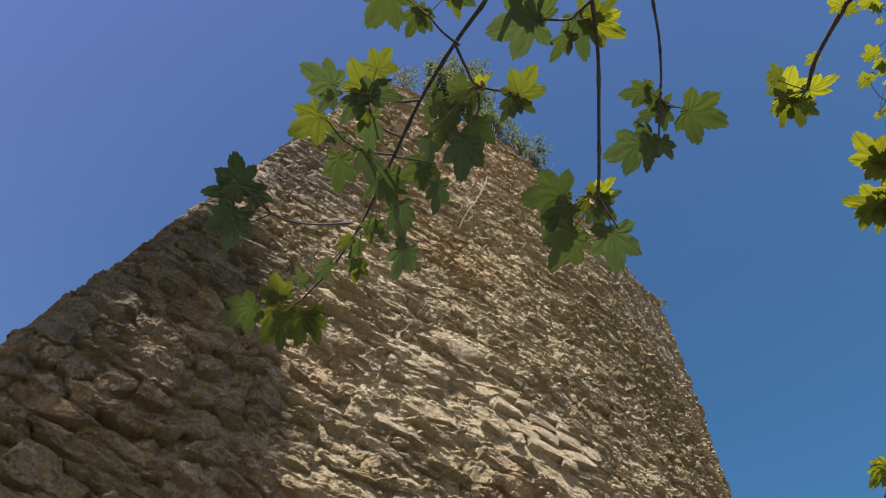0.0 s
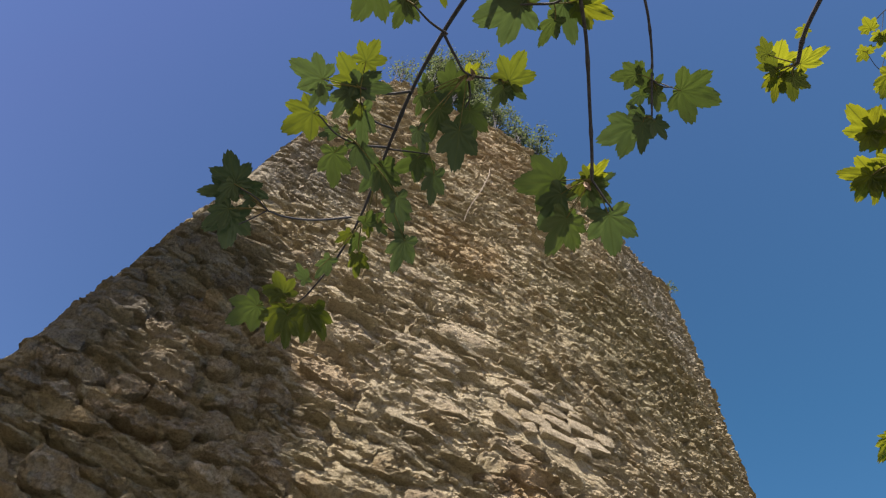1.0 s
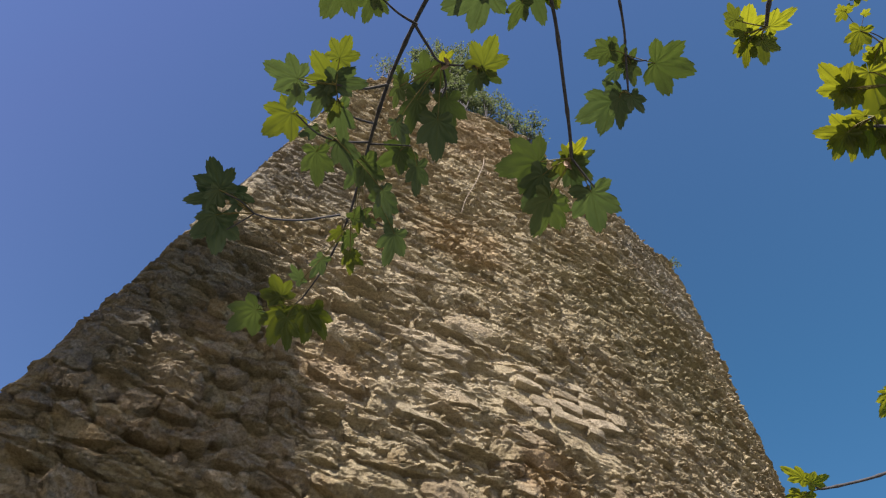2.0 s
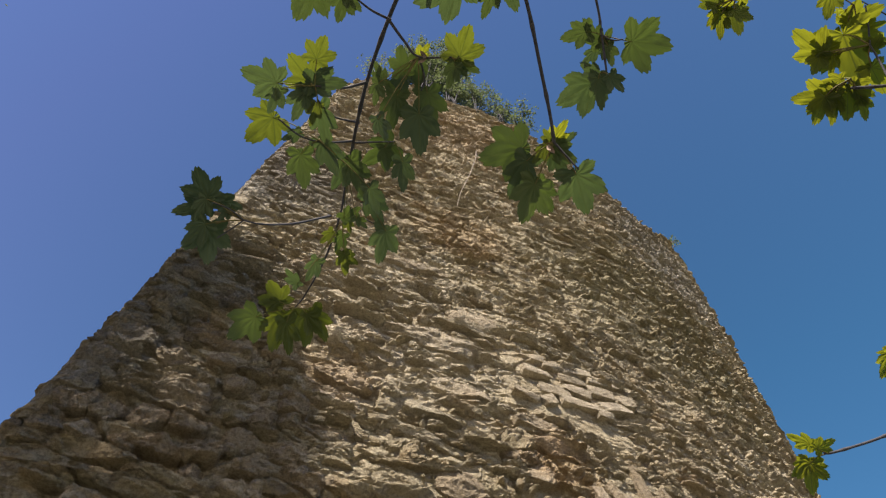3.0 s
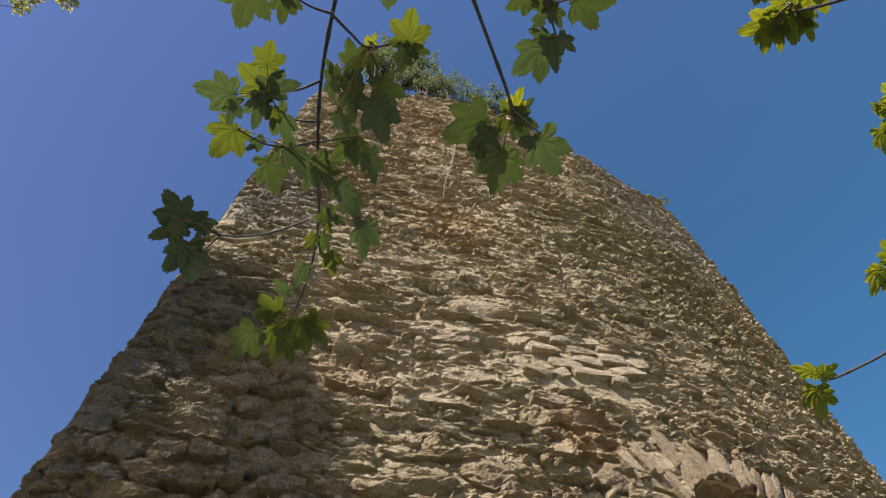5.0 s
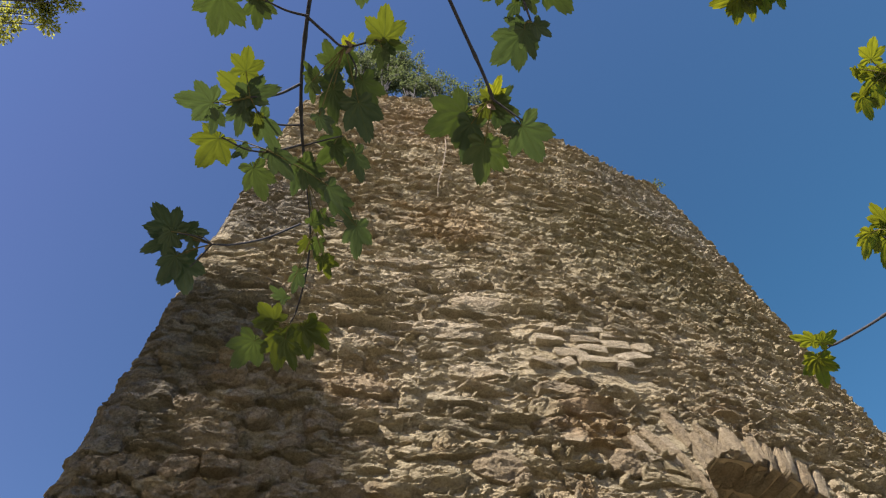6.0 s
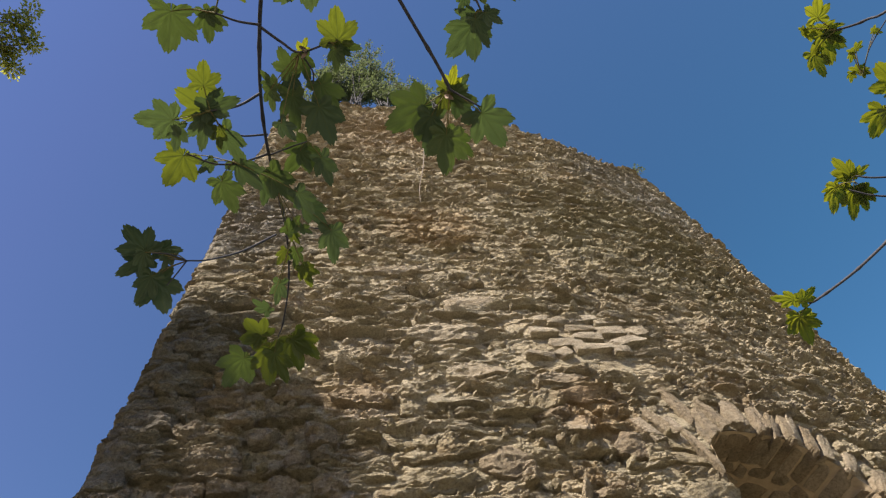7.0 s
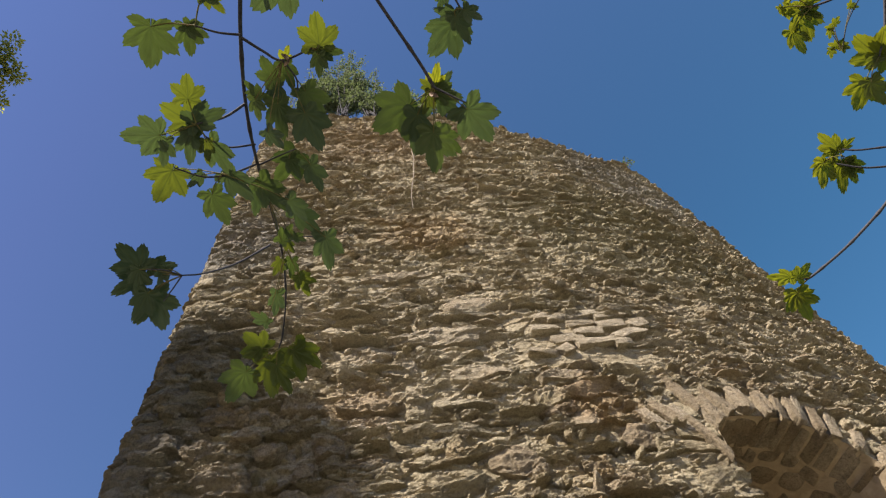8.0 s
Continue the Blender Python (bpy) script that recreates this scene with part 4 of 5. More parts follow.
cluster(branch, (1.738, 0.716, 3.491), [(0.003, -0.081, 0.055, -59, -4, -31, 0.030, 0.80, 3), (-0.008, -0.073, 0.048, -166, 29, 7, 0.026, 0.80, 3), (-0.013, -0.067, 0.049, 95, -6, 31, 0.032, 0.70, 3), (0.004, -0.012, 0.026, -162, 27, 9, 0.036, 0.80, 3), (-0.016, -0.004, 0.032, 90, -9, 34, 0.034, 0.70, 3), (0.005, -0.019, 0.015, -72, -3, -31, 0.023, 0.70, 3), (0.016, -0.012, 0.023, 34, -34, 10, 0.030, 0.80, 3), (0.016, -0.009, 0.021, 86, -25, 20, 0.028, 0.80, 3), (0.055, -0.130, 0.044, 16, -33, -12, 0.022, 0.80, 3), (0.030, -0.135, 0.022, -84, 11, -27, 0.025, 0.70, 3)])
branch = {"ob": None}
stem(branch, [(1.58, -0.358, 4.532), (1.506, -0.244, 4.526), (1.478, -0.181, 4.545), (1.463, -0.111, 4.556)], 0.004, 0.0015)
stem(branch, [(1.779, 0.089, 4.437), (1.637, 0.043, 4.465), (1.562, 0.027, 4.507), (1.497, -0.021, 4.541)], 0.003, 0.001)
stem(branch, [(1.589, 0.035, 4.492), (1.615, 0.071, 4.534), (1.641, 0.092, 4.577)], 0.0015, 0.001)
stem(branch, [(1.506, -0.244, 4.526), (1.425, -0.284, 4.563), (1.37, -0.293, 4.588)], 0.002, 0.001)
stem(branch, [(1.478, -0.181, 4.545), (1.477, -0.131, 4.492), (1.465, -0.093, 4.443)], 0.0015, 0.001)
cluster(branch, (1.463, -0.111, 4.556), [(-0.006, 0.003, -0.029, -143, 15, -8, 0.061, 0.9, 3), (0.014, 0.009, 0.027, 180, 13, 0, 0.043, 0.9, 3), (0.010, 0.000, -0.010, -89, -3, -15, 0.030, 0.9, 3)])
cluster(branch, (1.465, -0.093, 4.443), [(-0.007, 0.001, -0.027, 74, -1, 12, 0.052, 0.9, 3), (-0.014, -0.002, -0.015, 117, 10, 12, 0.040, 0.9, 3), (-0.002, -0.011, -0.018, 37, -7, 9, 0.053, 0.9, 3)])
cluster(branch, (1.497, -0.021, 4.541), [(0.009, 0.001, 0.022, 102, 4, 18, 0.052, 0.9, 3), (0.002, -0.009, -0.004, -41, -9, -12, 0.033, 0.9, 3), (-0.017, 0.000, -0.003, -135, 9, -13, 0.031, 0.9, 3)])
cluster(branch, (1.641, 0.092, 4.577), [(-0.003, 0.005, -0.006, 81, -4, 14, 0.030, 0.9, 3), (-0.044, -0.116, -0.002, -72, -8, -15, 0.031, 0.9, 3)])
cluster(branch, (1.37, -0.293, 4.588), [(-0.022, 0.002, -0.020, 166, 16, -2, 0.052, 0.9, 3), (-0.004, 0.005, -0.028, 26, -8, 8, 0.044, 0.9, 3), (0.004, -0.008, 0.018, -142, 10, -7, 0.053, 0.9, 3), (0.049, 0.045, -0.033, 116, 6, 15, 0.028, 0.9, 3)])


# The crown, high up between the sun and the tower's corner.
def crown():
    r = np.random.RandomState(3)
    limbs, spots = [], []
    fork = TRUNK + Vector((0.05, 0.6, 9.0))
    for cx, cy, cz, size, count in CROWN:
        end = Vector((cx, cy, cz))
        limbs.append((smooth_path([fork, fork.lerp(end, 0.5) + Vector((0, 0, 0.3)), end], 5), 0.035, 0.012))
        p = r.normal(size=(count, 3))
        p *= (r.uniform(0.15, 1, (count, 1)) ** 0.4) * size / np.linalg.norm(p, axis=1, keepdims=True)
        bumpy = 1 + 0.35 * lattice(p / size * 2.1 + cx, 3)[:, None]
        spots.append(p * (1, 1, 0.8) * bumpy + (cx, cy, cz))
    for path, thick, thin in limbs:
        within(new("limb", tubes("limb", [(path, thick, thin)], bark, 8)), sycamore)
    ob = new("crown", small_leaves("crown", np.concatenate(spots), 0.17, leaf_crown, 5))
    within(tagged(ob, "dense green crown, out of view, partly added to cut skylight", kind="stuff"), sycamore)


def over_face(s, z, far):
    """A place far metres up the sun's line from a spot of the face."""
    return tuple(float(v) for v in face_at(s, z, 0.05) + np.array(SUN) * far)


CROWN = [(*over_face(*row[:3]), *row[3:]) for row in (
    (0.1, 6.6, 14.4, 0.36, 1220), (0.45, 6.6, 14.3, 0.34, 1080), (0.72, 6.4, 14.2, 0.28, 570), (0.2, 6.15, 14.2, 0.34, 700), (0.6, 6.15, 14.1, 0.2, 300),
    (-0.08, 5.7, 14.0, 0.26, 650), (-0.05, 5.15, 14.0, 0.27, 590), (-0.05, 4.5, 13.8, 0.3, 470), (1.05, 5.75, 13.9, 0.27, 220), (1.42, 5.55, 13.8, 0.27, 220),
    (1.6, 5.2, 13.7, 0.25, 140), (1.2, 5.3, 13.7, 0.3, 140), (1.6, 4.85, 13.6, 0.22, 90), (1.35, 4.8, 13.6, 0.35, 140),
    (0.9, 4.45, 13.6, 0.4, 120), (0.4, 4.35, 13.6, 0.4, 80), (-0.1, 3.95, 13.6, 0.3, 470), (0.4, 3.6, 13.5, 0.6, 180), (1.2, 3.9, 13.4, 0.5, 140))]
# One more unseen spray, put up the sun's line to dim a few leaves.
CROWN.append((*(Vector((-0.04, 0.41, 3.09)) + SUN * 6.0), 0.13, 11))
# Unseen sprays that shade some of the hanging leaves, and the broad low crown round the trunk.
CROWN += [(*(Vector((-0.70, 0.74, 3.0)) + SUN * 6.5), 0.22, 200), (*(Vector((-0.47, 1.39, 3.56)) + SUN * 6.2), 0.22, 30)]
# The low crown is unseen, added to cut the skylight on the wall.
CROWN += [(-4.6, -2.4, 5.8, 1.2, 1400), (-3.9, -4.2, 6.4, 1.2, 1300), (-5.4, -3.8, 7.6, 1.6, 1800), (-2.4, -5.6, 5.4, 1.2, 1200),
          (-6.4, -5.4, 8.2, 1.6, 1800), (-6.2, -1.6, 5.0, 1.4, 1500), (-6.6, -0.8, 6.6, 1.5, 2600), (-5.6, -2.2, 8.6, 1.4, 2400), (-5.2, -0.6, 4.4, 1.1, 1600)]
crown()


# Other trees whose outer twigs show at the edge of the sky.
def far_tree(base, clumps, label, seed):
    ob = thing("broadleaf_tree", label, "tree", base)
    r = np.random.RandomState(seed)
    tall = max(c[2] for c in clumps)
    trunk = smooth_path([Vector(base) + Vector((0, 0, -0.2)), Vector(base) + Vector((0.1, 0.1, tall * 0.35)), Vector(base) + Vector((-0.1, 0.15, tall * 0.75))], 6)
    under(new("trunk", tubes("trunk", [(trunk, 0.2, 0.08)], bark, 10)), ob)
    spots = []
    for cx, cy, cz, size, count in clumps:
        end, start = Vector((cx, cy, cz)), trunk[int(len(trunk) * 0.75)]
        under(new("limb", tubes("limb", [(smooth_path([start, start.lerp(end, 0.55) + Vector((0, 0, 0.25)), end], 5), 0.03, 0.004)], twig_bark, 6)), ob)
        p = r.normal(size=(count, 3)) * size * 0.5
        spots.append(p * (1, 1, 0.8) + (cx, cy, cz))
    under(tagged(new("crown", small_leaves("crown", np.concatenate(spots), 0.048, leaf_far, seed)), kind="stuff"), ob)


far_tree((-7.4, -0.4, 0), [
    (-4.06, 0.27, 9.78, 0.09, 120), (-4.18, 0.35, 9.72, 0.1, 190), (-4.28, 0.33, 9.67, 0.1, 190), (-4.18, 0.52, 9.71, 0.1, 190), (-4.18, 0.62, 9.71, 0.09, 150),
    (-4.36, 0.57, 9.61, 0.1, 190), (-4.38, 0.66, 9.6, 0.08, 120), (-4.43, 0.84, 9.55, 0.1, 170), (-4.46, 0.72, 9.55, 0.1, 150), (-4.59, 0.55, 9.53, 0.12, 220),
    (-4.75, 0.7, 9.42, 0.12, 220), (-4.84, 0.78, 9.36, 0.12, 200), (-4.89, 0.91, 9.31, 0.06, 60), (-4.53, 0.41, 9.52, 0.16, 220), (-4.56, 0.15, 9.51, 0.2, 220),
    (-4.85, 0.3, 9.5, 0.3, 260), (-6.6, -0.9, 8.6, 0.7, 1200), (-5.9, 5.4, 7.4, 0.12, 60), (-6.4, 0.4, 8.9, 0.8, 1200)],
         "broadleaf tree with sunlit yellow-green foliage", 22)

# ---- the stones of the tower ----
COLS, LINES = 11, 7


def stone_shape(worn=1.0, cols=COLS, lines=LINES):
    """Faces of a stone with a gridded front, a worn rim and sides that run back into the mortar."""
    n = cols + 1
    faces = [(j * n + i, j * n + i + 1, (j + 1) * n + i + 1, (j + 1) * n + i) for j in range(lines) for i in range(cols)]
    rim = [i for i in range(n)] + [j * n + cols for j in range(1, lines + 1)] + [lines * n + i for i in range(cols - 1, -1, -1)] + [j * n for j in range(lines - 1, 0, -1)]
    grid = [(-1 + 2 * i / cols, -1 + 2 * j / lines) for j in range(lines + 1) for i in range(n)]
    places = [(x * (1 - worn * (0.07 + 0.04 * abs(z))), 1.0 - 0.16 * worn * max(abs(x), abs(z)) ** 5, z * (1 - worn * (0.07 + 0.05 * abs(x)))) for x, z in grid]
    size, start = len(rim), len(places)
    for y, grow in ((0.42, 1.0), (-1.0, 0.94)):
        places += [(grid[k][0] * grow, y, grid[k][1] * grow) for k in rim]
    for ring in (0, 1):
        lower = rim if ring == 0 else list(range(start, start + size))
        for k in range(size):
            a, b = lower[k], lower[(k + 1) % size]
            c = start + ring * size
            faces.append((b, a, c + k, c + (k + 1) % size))
    return np.array(places), faces


SHAPE, SHAPE_FACES = stone_shape()
dice = np.random.RandomState(7)


def stone_variants(count, rough=1.0, shape=SHAPE, cuts=8):
    """Stones of unit half-size, knapped by chance planes and pitted."""
    made = np.repeat(shape[None], count, 0).copy()
    made[..., 0] += made[..., 2] * dice.uniform(-0.22, 0.22, (count, 1)) * rough
    made[..., 2] += made[..., 0] * dice.uniform(-0.28, 0.28, (count, 1)) * rough
    made[..., 2] *= 1 - made[..., 0] * dice.uniform(-0.35, 0.35, (count, 1)) * rough
    front = np.clip(made[..., 1], 0, 1)
    made[..., 1] += front * (made[..., 0] * dice.uniform(-0.4, 0.4, (count, 1)) + made[..., 2] * dice.uniform(-0.55, 0.4, (count, 1))) * rough
    for _ in range(cuts):
        n = dice.normal(size=(count, 1, 3)) * (1, 0.7, 1) + (0, 0.75, 0)
        n /= np.linalg.norm(n, axis=-1, keepdims=True)
        over = (made * n).sum(-1) - dice.uniform(0.55, 1.0, (count, 1))
        made -= np.maximum(over, 0)[..., None] * n * (0.9 * rough)
    shift = np.arange(count)[:, None, None] * 17.3
    for scale, size in ((1.3, 0.11), (2.9, 0.11), (6.3, 0.085)):
        wobble = np.stack([lattice(made * scale + shift + k * 31.7, 11 + k) for k in range(3)], -1)
        made += wobble * size * rough * (made[..., 1:2] > -0.9)
    return made


def lay_courses():
    """Rows of stones along the face: along, height, half length, half height, how far out, lean, raggedness."""
    laid, z = [], -0.1
    while z < 16.5:
        # Larger blocks low down, smaller rubble above.
        h = dice.choice([0.07, 0.10, 0.13, 0.17, 0.22], p=[0.2, 0.3, 0.26, 0.17, 0.07]) * (1.0 if z < 7.5 else 0.85)
        s = -0.9 + dice.uniform(0, 0.2)
        while s < 14.6:
            w = float(np.clip(dice.lognormal(math.log(0.34 if z < 7.5 else 0.26), 0.5), 0.09, 0.8 if s > 0.2 else 0.24))
            c = s + w / 2
            wave = 0.16 * float(lattice(np.array([[c * 0.35, z * 0.25, 4.0]]), 21)[0])
            zc = z + h / 2 + wave + dice.normal(0, 0.022)
            hz = h / 2 * dice.uniform(0.7, 1.3)
            out = 0.03 + (0.105 if z < 7.5 else 0.075) * dice.uniform(0, 1) ** 1.4 + 0.03 * float(lattice(np.array([[c * 1.1, zc * 1.4, 9.0]]), 22)[0])
            ragged = dice.uniform(0.5, 1.4)
            if c < 0.25:
                out, ragged = min(out, 0.05), 0.5
            if zc < float(top_at(max(c, 0))) + 0.05:
                if dice.uniform() < 0.16 and h > 0.12:
                    laid.append((c, zc - hz / 2, w / 2, hz * 0.55, out, dice.normal(0, 5), ragged))
                    laid.append((c + dice.normal(0, 0.03), zc + hz / 2, w / 2 * dice.uniform(0.6, 1), hz * 0.55, out * 0.7, dice.normal(0, 6), ragged))
                elif dice.uniform() > 0.22:
                    laid.append((c, zc, w / 2 * dice.uniform(0.85, 1.06), hz * 0.85, out, dice.normal(0, 4), ragged))
            s += w * dice.uniform(0.93, 1.06)
        z += h * dice.uniform(0.93, 1.02)
    return laid


def chips(count):
    """Small broken pieces wedged into the joints."""
    return [(dice.uniform(0.3, 10.2), dice.uniform(3.2, 15.0), dice.uniform(0.022, 0.06), dice.uniform(0.018, 0.036), dice.uniform(0.045, 0.115), dice.normal(0, 18), dice.uniform(0.2, 0.7))
            for _ in range(count)]


PATCH = (3.52, 4.92, 6.17, 6.93)        # a patch of pale dressed slabs


# Slabs of the patch and single large blocks: along, height, half length, half height, lean.
SLAB_ROWS = [(3.83, 6.73, 0.18, 0.114, 4), (3.86, 6.97, 0.1, 0.086, -2), (4.03, 6.57, 0.19, 0.107, -10), (4.3, 7.04, 0.26, 0.127, -14), (4.66, 7.03, 0.22, 0.111, -10), (4.26, 6.83, 0.19, 0.075, -6), (4.62, 6.83, 0.21, 0.113, -15), (4.31, 6.67, 0.21, 0.107, 1), (4.73, 6.65, 0.23, 0.121, -14), (4.95, 6.85, 0.16, 0.146, -16), (3.73, 6.32, 0.18, 0.089, 9), (3.96, 6.36, 0.1, 0.101, -38), (4.31, 6.5, 0.25, 0.127, -6), (4.64, 6.5, 0.16, 0.115, -15), (4.03, 6.92, 0.13, 0.075, -4)]
BLOCK_ROWS = [(2.67, 6.7, 0.44, 0.151, 3), (2, 6.47, 0.25, 0.131, 1), (3.03, 6.12, 0.3, 0.104, -1), (1.95, 5.74, 0.25, 0.111, -2), (1.96, 5.08, 0.21, 0.071, -4), (0.69, 5.74, 0.14, 0.102, 1), (0.89, 5.72, 0.08, 0.098, -6), (0.81, 4.96, 0.26, 0.098, -1), (1.15, 7.23, 0.16, 0.079, 21), (3.82, 5.96, 0.25, 0.1, 1), (3.91, 5.74, 0.22, 0.078, 1), (3.6, 5.52, 0.16, 0.089, 9), (3.81, 5.38, 0.14, 0.125, -11), (4.19, 5.13, 0.16, 0.12, 20), (3.26, 4.87, 0.09, 0.056, -90), (3.67, 4.65, 0.09, 0.035, -103), (3.09, 4.96, 0.19, 0.116, -1), (3.9, 4.67, 0.18, 0.08, 1), (2.27, 8.02, 0.42, 0.114, -1), (3.16, 7.35, 0.32, 0.169, 4)]
CORNER_ROWS = [(1.52, 4.39, 0.15, 0.086, -8), (1.17, 4.39, 0.08, 0.057, 22), (0.75, 3.92, 0.14, 0.1, 8), (0.73, 4.71, 0.13, 0.083, 52), (0.87, 5.07, 0.2, 0.077, -14), (2.29, 6.2, 0.17, 0.105, 14)]
SHADED_ROWS = [(1.38, 4.75, 0.13, 0.096, 19), (0.48, 4.68, 0.11, 0.097, 20), (1, 4.77, 0.13, 0.071, 6), (1.17, 5.28, 0.12, 0.087, 22), (0.61, 5.37, 0.15, 0.1, 0), (0.38, 6.51, 0.2, 0.1, 20), (0.23, 5.44, 0.17, 0.1, 16), (0.19, 5.1, 0.17, 0.1, 15), (0.23, 4.67, 0.12, 0.097, 21), (1.17, 4.58, 0.13, 0.074, 6), (1.95, 5.49, 0.2, 0.1, 8), (1.45, 5.77, 0.2, 0.09, 1), (0.93, 4.5, 0.15, 0.064, -1), (1.76, 4.79, 0.14, 0.086, 0)]
FOOT_ROWS = [(0.7, 4.45, 0.09, 0.064, 5), (1.55, 4.57, 0.14, 0.073, 5), (1.9, 4.6, 0.15, 0.074, 5), (1.45, 5.04, 0.08, 0.1, -7), (0.76, 6.3, 0.17, 0.1, 19), (0.28, 6.06, 0.14, 0.1, 28), (0.96, 5.48, 0.11, 0.082, 8), (1.64, 5.25, 0.12, 0.087, 7), (0.18, 4.44, 0.11, 0.091, 28), (0.43, 4.46, 0.11, 0.086, 12)]
LARGE = BLOCK_ROWS + CORNER_ROWS + SHADED_ROWS + FOOT_ROWS


def is_free(s, z, half, high):
    """Whether a stone keeps clear of the opening, its ring of slabs and the pale patch."""
    if PATCH[0] - half * 0.4 < s < PATCH[1] + half * 0.4 and PATCH[2] - high * 0.4 < z < PATCH[3] + high * 0.4:
        return False
    for at, up, long, tall, _ in LARGE:
        if abs(s - at) < long + half * 0.2 and abs(z - up) < tall + high * 0.2:
            return False
    if 3.88 < s < 4.26 and 11.02 < z < 11.4:
        return False
    for at in (s - half * 0.8, s, s + half * 0.8):
        ring = 0.30 if z > ARCH_SPRING - 0.1 else 0.03
        if abs(at - ARCH_S) < ARCH_HALF + ring and SILL - high < z < max(float(arch_top(at, ring)), ARCH_SPRING) + high * 0.5:
            return False
    return True


def stone_places(rows, cols, lines):
    """Vertex places of many stones laid on the curved face: each broken by chance planes, flaking in beds, flat below and sloping back above."""
    rows = np.array(rows)
    count = len(rows)

    def chance(low, high):
        return dice.uniform(low, high, (count, 1))

    shape, _ = stone_shape(0.0, cols, lines)
    u, v, back = shape[None, :, 0], shape[None, :, 2], shape[None, :, 1]
    side = np.where(u < 0, chance(0.0, 0.8), chance(0.0, 0.8))
    edge = np.where(v < 0, chance(0.0, 0.14), chance(0.0, 0.35))
    x = u * (1 - edge * np.abs(v) ** 1.4) + v * chance(-0.12, 0.12)
    y = v * (1 - side * np.maximum(np.abs(u) - chance(0.0, 0.5), 0)) + u * chance(-0.2, 0.2)
    x, z = x * rows[:, 2:3] * 1.06, y * rows[:, 3:4] * 1.14
    a = np.radians(rows[:, 5])[:, None]
    x, z = x * np.cos(a) - z * np.sin(a), x * np.sin(a) + z * np.cos(a)
    s, z = rows[:, 0:1] + x, rows[:, 1:2] + z
    wander = np.stack([s * 4.3, z * 6.5, 0 * s], -1)
    s = s + 0.022 * lattice(wander, 53) + 0.010 * lattice(wander * 3.1, 54)
    z = z + 0.016 * lattice(wander + 11, 55) + 0.009 * lattice(wander * 3.1 + 5, 56)
    # The front: it leans back towards the top, and planes break it.
    front = 1 - chance(-0.2, 0.4) * (0.5 + 0.5 * v) + u * chance(-0.3, 0.3)
    for _ in range(4):
        front = np.minimum(front, chance(0.5, 1.15) - u * dice.normal(0, 0.4, (count, 1)) - v * chance(-0.45, 0.6))
    front = front - 0.16 * np.maximum(np.abs(u) - 0.8, 0) / 0.2 - 0.25 * np.maximum(v - 0.75, 0) / 0.25
    out = np.maximum(front, -0.1) * rows[:, 4:5] * 1.15
    sharp = 1 + 0.45 * np.interp(rows[:, 0:1], (0.1, 0.4, 1.4, 2.0), (0, 1, 1, 0)) * np.interp(rows[:, 1:2], (7.0, 8.0), (1, 0))
    flake = 0.03 * (beds(s + 3.1, z, 0.10, 70) - 0.3) + 0.032 * facets(s, z, 0.22, 0.08, 110) + 0.013 * sharp * facets(s, z, 0.07, 0.036, 120) + 0.006 * sharp * facets(s, z, 0.034, 0.02, 130)
    crumb = np.stack([s * 21, z * 33, out * 20], -1)
    out = out + rows[:, 6:7] * flake + (0.4 + rows[:, 6:7]) * (0.010 * lattice(crumb, 57) + 0.006 * lattice(crumb * 2.2, 58))
    out = np.where(back > 0.9, out, np.where(back > 0, np.minimum(out, 0.012), -0.10))
    return face_at(s, z, out)


def joined_stones(name, rows, material, label, cols, lines):
    p = stone_places(rows, cols, lines)
    count, per = p.shape[:2]
    faces = (np.array(stone_shape(0.0, cols, lines)[1])[None] + np.arange(count)[:, None, None] * per).reshape(-1, 4)
    me = mesh_of(name, p.reshape(-1, 3), faces, material)
    return under(tagged(new(name, me), label, kind="stuff"), tower)


def ragged_stones(name, rows, material, cols=19, lines=13):
    """Stones that stand as pieces of their own, each ragged in its own way."""
    faces = stone_shape(0.0, cols, lines)[1]
    for p in stone_places(rows, cols, lines):
        middle = p.mean(0)
        ob = under(new(name, mesh_of(name, p - middle, faces, material)), tower)
        ob.location = middle


def single_stones(name, rows, material, variants):
    """Stones that stand as pieces of their own, on shared meshes."""
    shared = [mesh_of(name, v, SHAPE_FACES, material) for v in variants]
    for s, z, half, high, out, lean, kind in rows:
        ob = under(new(name, shared[int(kind) % len(shared)]), tower)
        x, y, _ = face_at(s, z, 0.0)
        turn = float(heading_at(s))
        # Local x runs along the face, local y out of it.
        ob.matrix_basis = Matrix.Translation((x, y, z)) @ Matrix.Rotation(turn, 4, "Z") @ Matrix.Rotation(radians(lean), 4, "Y") @ Matrix.Diagonal((half, -out, high, 1))


courses = [r for r in lay_courses() + chips(3000) if is_free(r[0], r[1], r[2], r[3])]
near = [r for r in courses if 0.35 < r[0] < 4.6 and 3.6 < r[1] < 5.6 and r[2] > 0.07][:300]
chosen = set(id(r) for r in near)
rest = [r for r in courses if id(r) not in chosen]
shown = [r for r in rest if -0.35 < r[0] < 10.3 and r[1] > 3.0]
seen_low = [r for r in shown if r[1] < 9.0 and r[2] > 0.06]
seen_high = [r for r in shown if r[1] >= 9.0 or r[2] <= 0.06]
hidden = [r for r in rest if not (-0.35 < r[0] < 10.3 and r[1] > 3.0)]
RUBBLE = "weathered tan limestone rubble laid in rough courses"
corner = [r for r in seen_low if r[0] < 2.6 and r[1] < 7.2]
joined_stones("rubble", corner, stone_joined, RUBBLE, 20, 14)
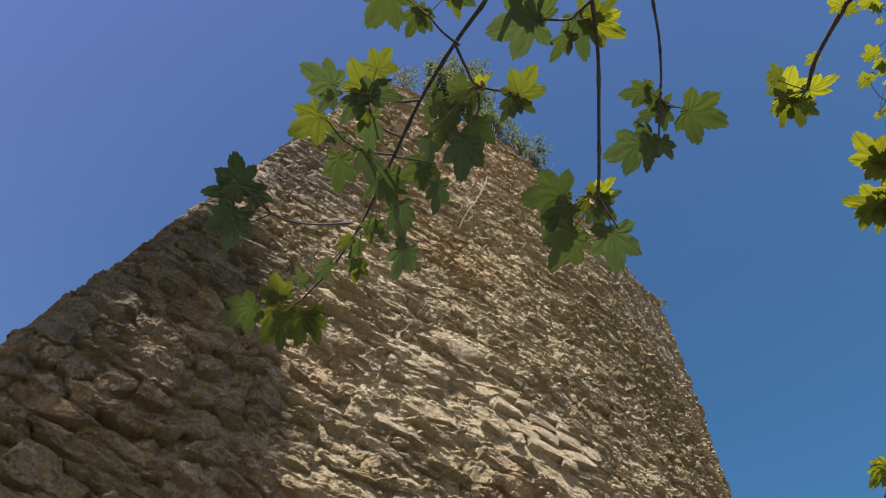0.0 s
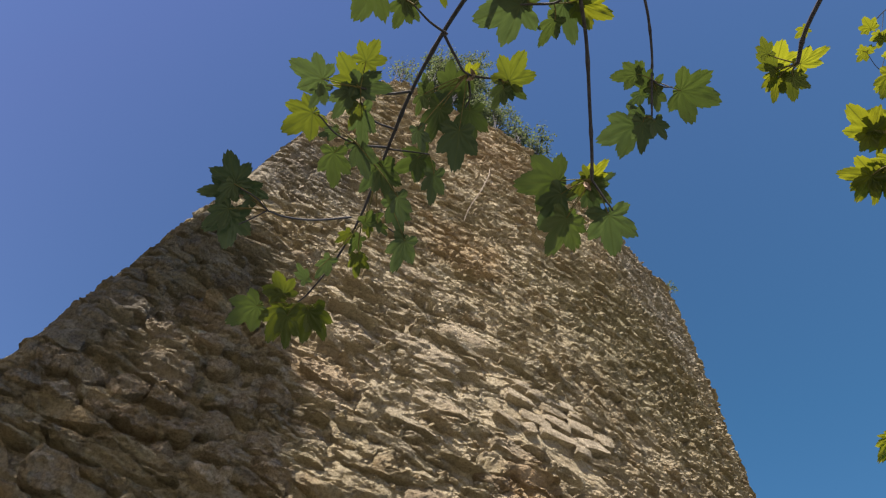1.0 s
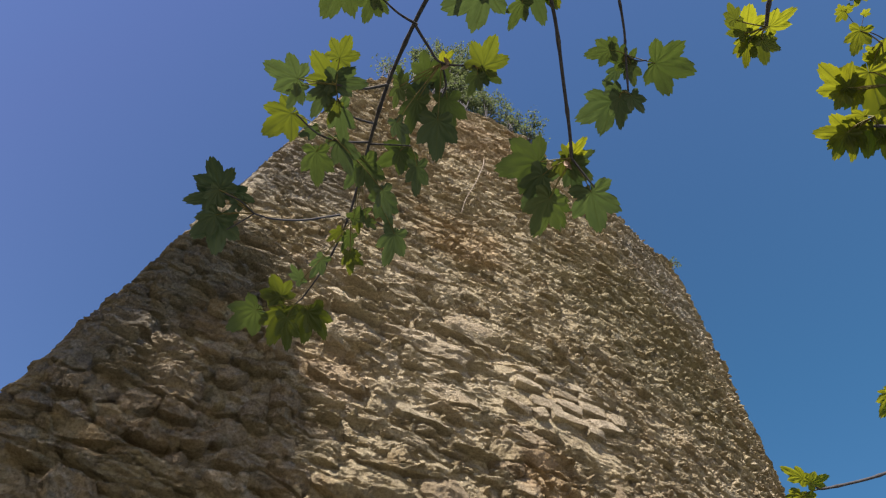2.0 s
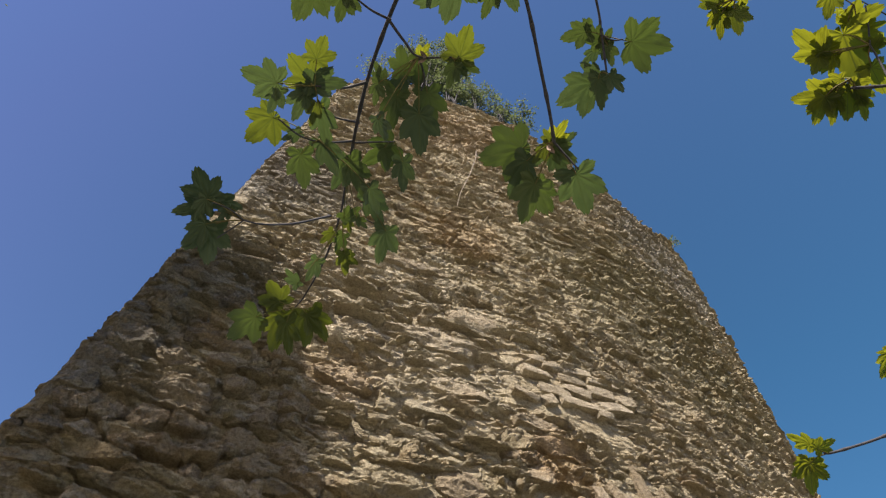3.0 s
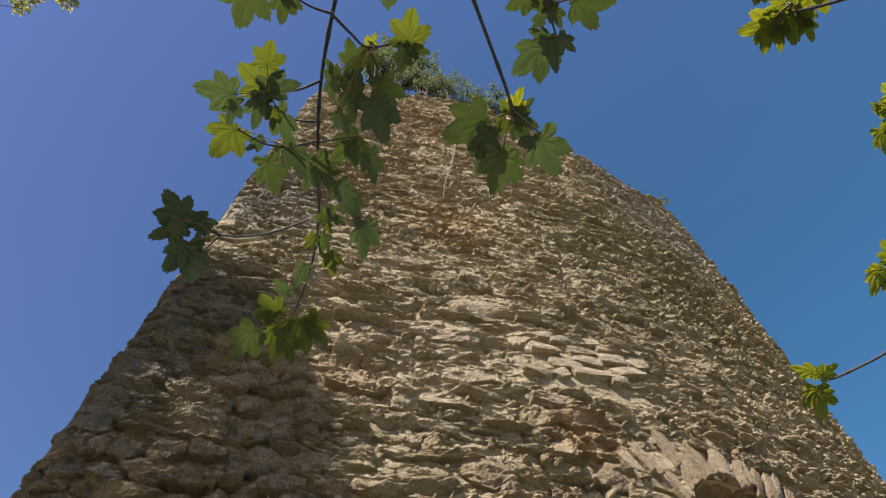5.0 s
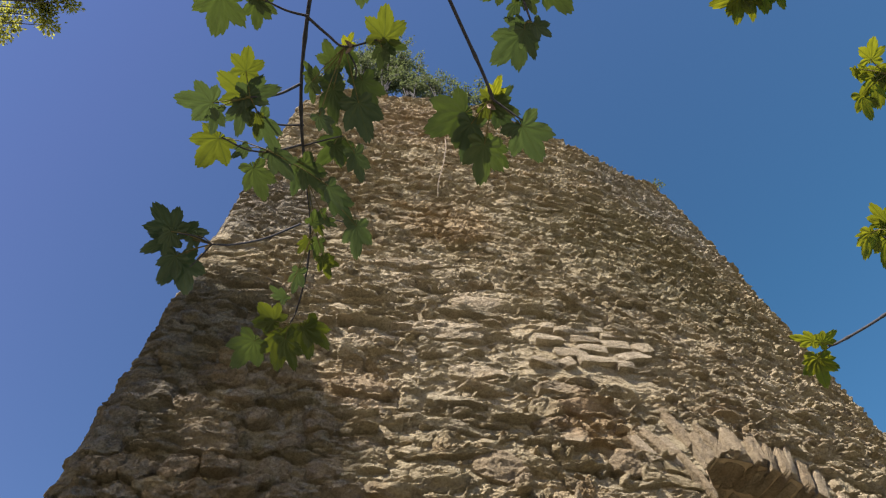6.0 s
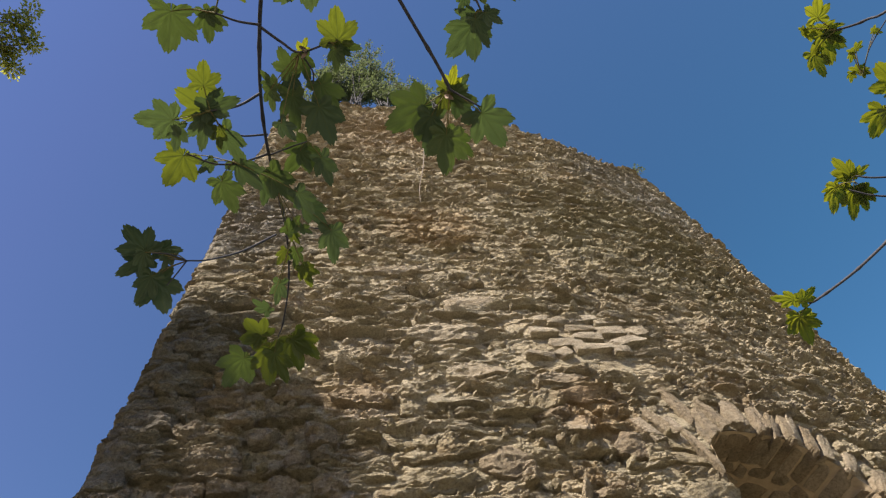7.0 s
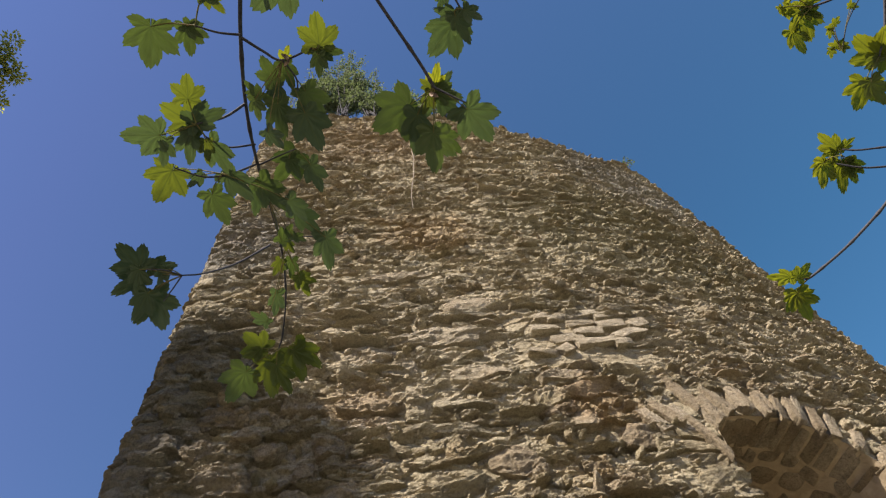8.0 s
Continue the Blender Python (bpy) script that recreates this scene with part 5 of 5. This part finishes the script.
joined_stones("rubble", [r for r in seen_low if not (r[0] < 2.6 and r[1] < 7.2)], stone_joined, RUBBLE, 11, 8)
joined_stones("rubble", [r for r in seen_high if r[2] > 0.06], stone_joined, RUBBLE, 8, 6)
joined_stones("rubble", [r for r in seen_high if r[2] <= 0.06], stone_joined, RUBBLE, 5, 4)
joined_stones("rubble", hidden, stone_joined, RUBBLE, 4, 3)
ragged_stones("stone", near, stone_single)


# The pale patch: thin dressed slabs in level courses.
SLABS = stone_variants(14, 0.45, stone_shape(0.08)[0], 4)
VOUSSOIRS = stone_variants(14, 0.42, stone_shape(0.1)[0], 3)
single_stones("slab", [(s, z, a * 0.9, b * 0.64, dice.uniform(0.055, 0.1), e, dice.randint(14)) for s, z, a, b, e in SLAB_ROWS] + [(4.07, 10.98, 0.17, 0.05, 0.12, 0.0, 3)], stone_pale, SLABS)


ragged_stones("block", [(s, z, a * 1.02, b * 1.06, dice.uniform(0.07, 0.12), e, dice.uniform(0.3, 0.9) if s > 2.3 else dice.uniform(0.8, 1.4)) for s, z, a, b, e in LARGE], stone_slab)


# The arch: upright slabs set like a fan over the opening, their feet hanging unevenly.
def arch_ring():
    rows = []
    for start, stop, grow in ((ARCH_S - ARCH_HALF - 0.02, ARCH_S + ARCH_HALF + 0.1, 0.0), (4.5, 5.0, 0.30)):
        s = start
        while s < stop:
            wide, long = dice.uniform(0.035, 0.075), dice.uniform(0.15, 0.235)
            lean = float(np.clip((s - 5.45) * 36, -42, 42)) + dice.normal(0, 3.5)
            foot = max(float(arch_top(s)), ARCH_SPRING + 0.12) + grow + dice.uniform(-0.04, 0.035)
            a = radians(lean)
            rows.append((s + long * math.sin(a), foot + long * math.cos(a), wide, long, dice.uniform(0.055, 0.10), lean, dice.randint(14)))
            s += 2 * wide * dice.uniform(0.98, 1.15) / math.cos(a)
    return rows


def jamb_blocks():
    """Squared blocks that end at the opening's edge."""
    rows, z = [], SILL
    while z < ARCH_SPRING + 0.36:
        high, half = dice.uniform(0.06, 0.10), dice.uniform(0.13, 0.22)
        for edge, way in ((ARCH_S - ARCH_HALF, -1), (ARCH_S + ARCH_HALF, 1)):
            rows.append((edge + way * (half - 0.03), z + high, half, high * 0.92, dice.uniform(0.05, 0.085), dice.normal(0, 2), dice.uniform(0.3, 0.6)))
        z += 2 * high
    return rows


single_stones("voussoir", arch_ring(), stone_slab, VOUSSOIRS)
ragged_stones("jamb_stone", jamb_blocks(), stone_single, 9, 7)


# Stones of the vault under the arch, set flush in mortar.
def vault_stones():
    rounded = [mesh_of("vault_stone", v, SHAPE_FACES, stone_slab) for v in stone_variants(10, 0.55, stone_shape(1.0)[0], 5)]
    squared = [mesh_of("vault_slab", v, SHAPE_FACES, stone_slab) for v in stone_variants(8, 0.4, stone_shape(0.2)[0], 3)]
    depth = 0.0
    while depth < THICK - 0.1:
        edge = depth == 0.0
        d = 0.34 if edge else dice.uniform(0.15, 0.27)
        at = -ARCH_HALF + 0.02
        while at < ARCH_HALF - 0.05:
            w = dice.uniform(0.09, 0.15) if edge else dice.uniform(0.13, 0.30)
            s = ARCH_S + at + w / 2
            z, slope = float(arch_top(s)), (float(arch_top(s + 0.04)) - float(arch_top(s - 0.04))) / 0.08
            ob = under(new("vault_slab" if edge else "vault_stone", (squared if edge else rounded)[dice.randint(8)]), tower)
            x, y, _ = face_at(s, z, -depth - d / 2 - (0 if edge else dice.uniform(-0.04, 0.04)))
            turn = Matrix.Rotation(float(heading_at(s)), 4, "Z") @ Matrix.Rotation(-float(np.clip(math.atan(slope), -0.8, 0.8)), 4, "Y")
            # Local front faces down into the opening, local height runs into the wall.
            ob.matrix_basis = Matrix.Translation((x, y, z)) @ turn @ Matrix.Rotation(-math.pi / 2, 4, "X") @ Matrix.Rotation(0 if edge else dice.normal(0, 0.2), 4, "Y") @ Matrix.Diagonal((w / 2 * (0.95 if edge else 0.86), 0.014 if edge else 0.022, d / 2 * (0.97 if edge else 0.86), 1))
            at += w
        depth += d


vault_stones()
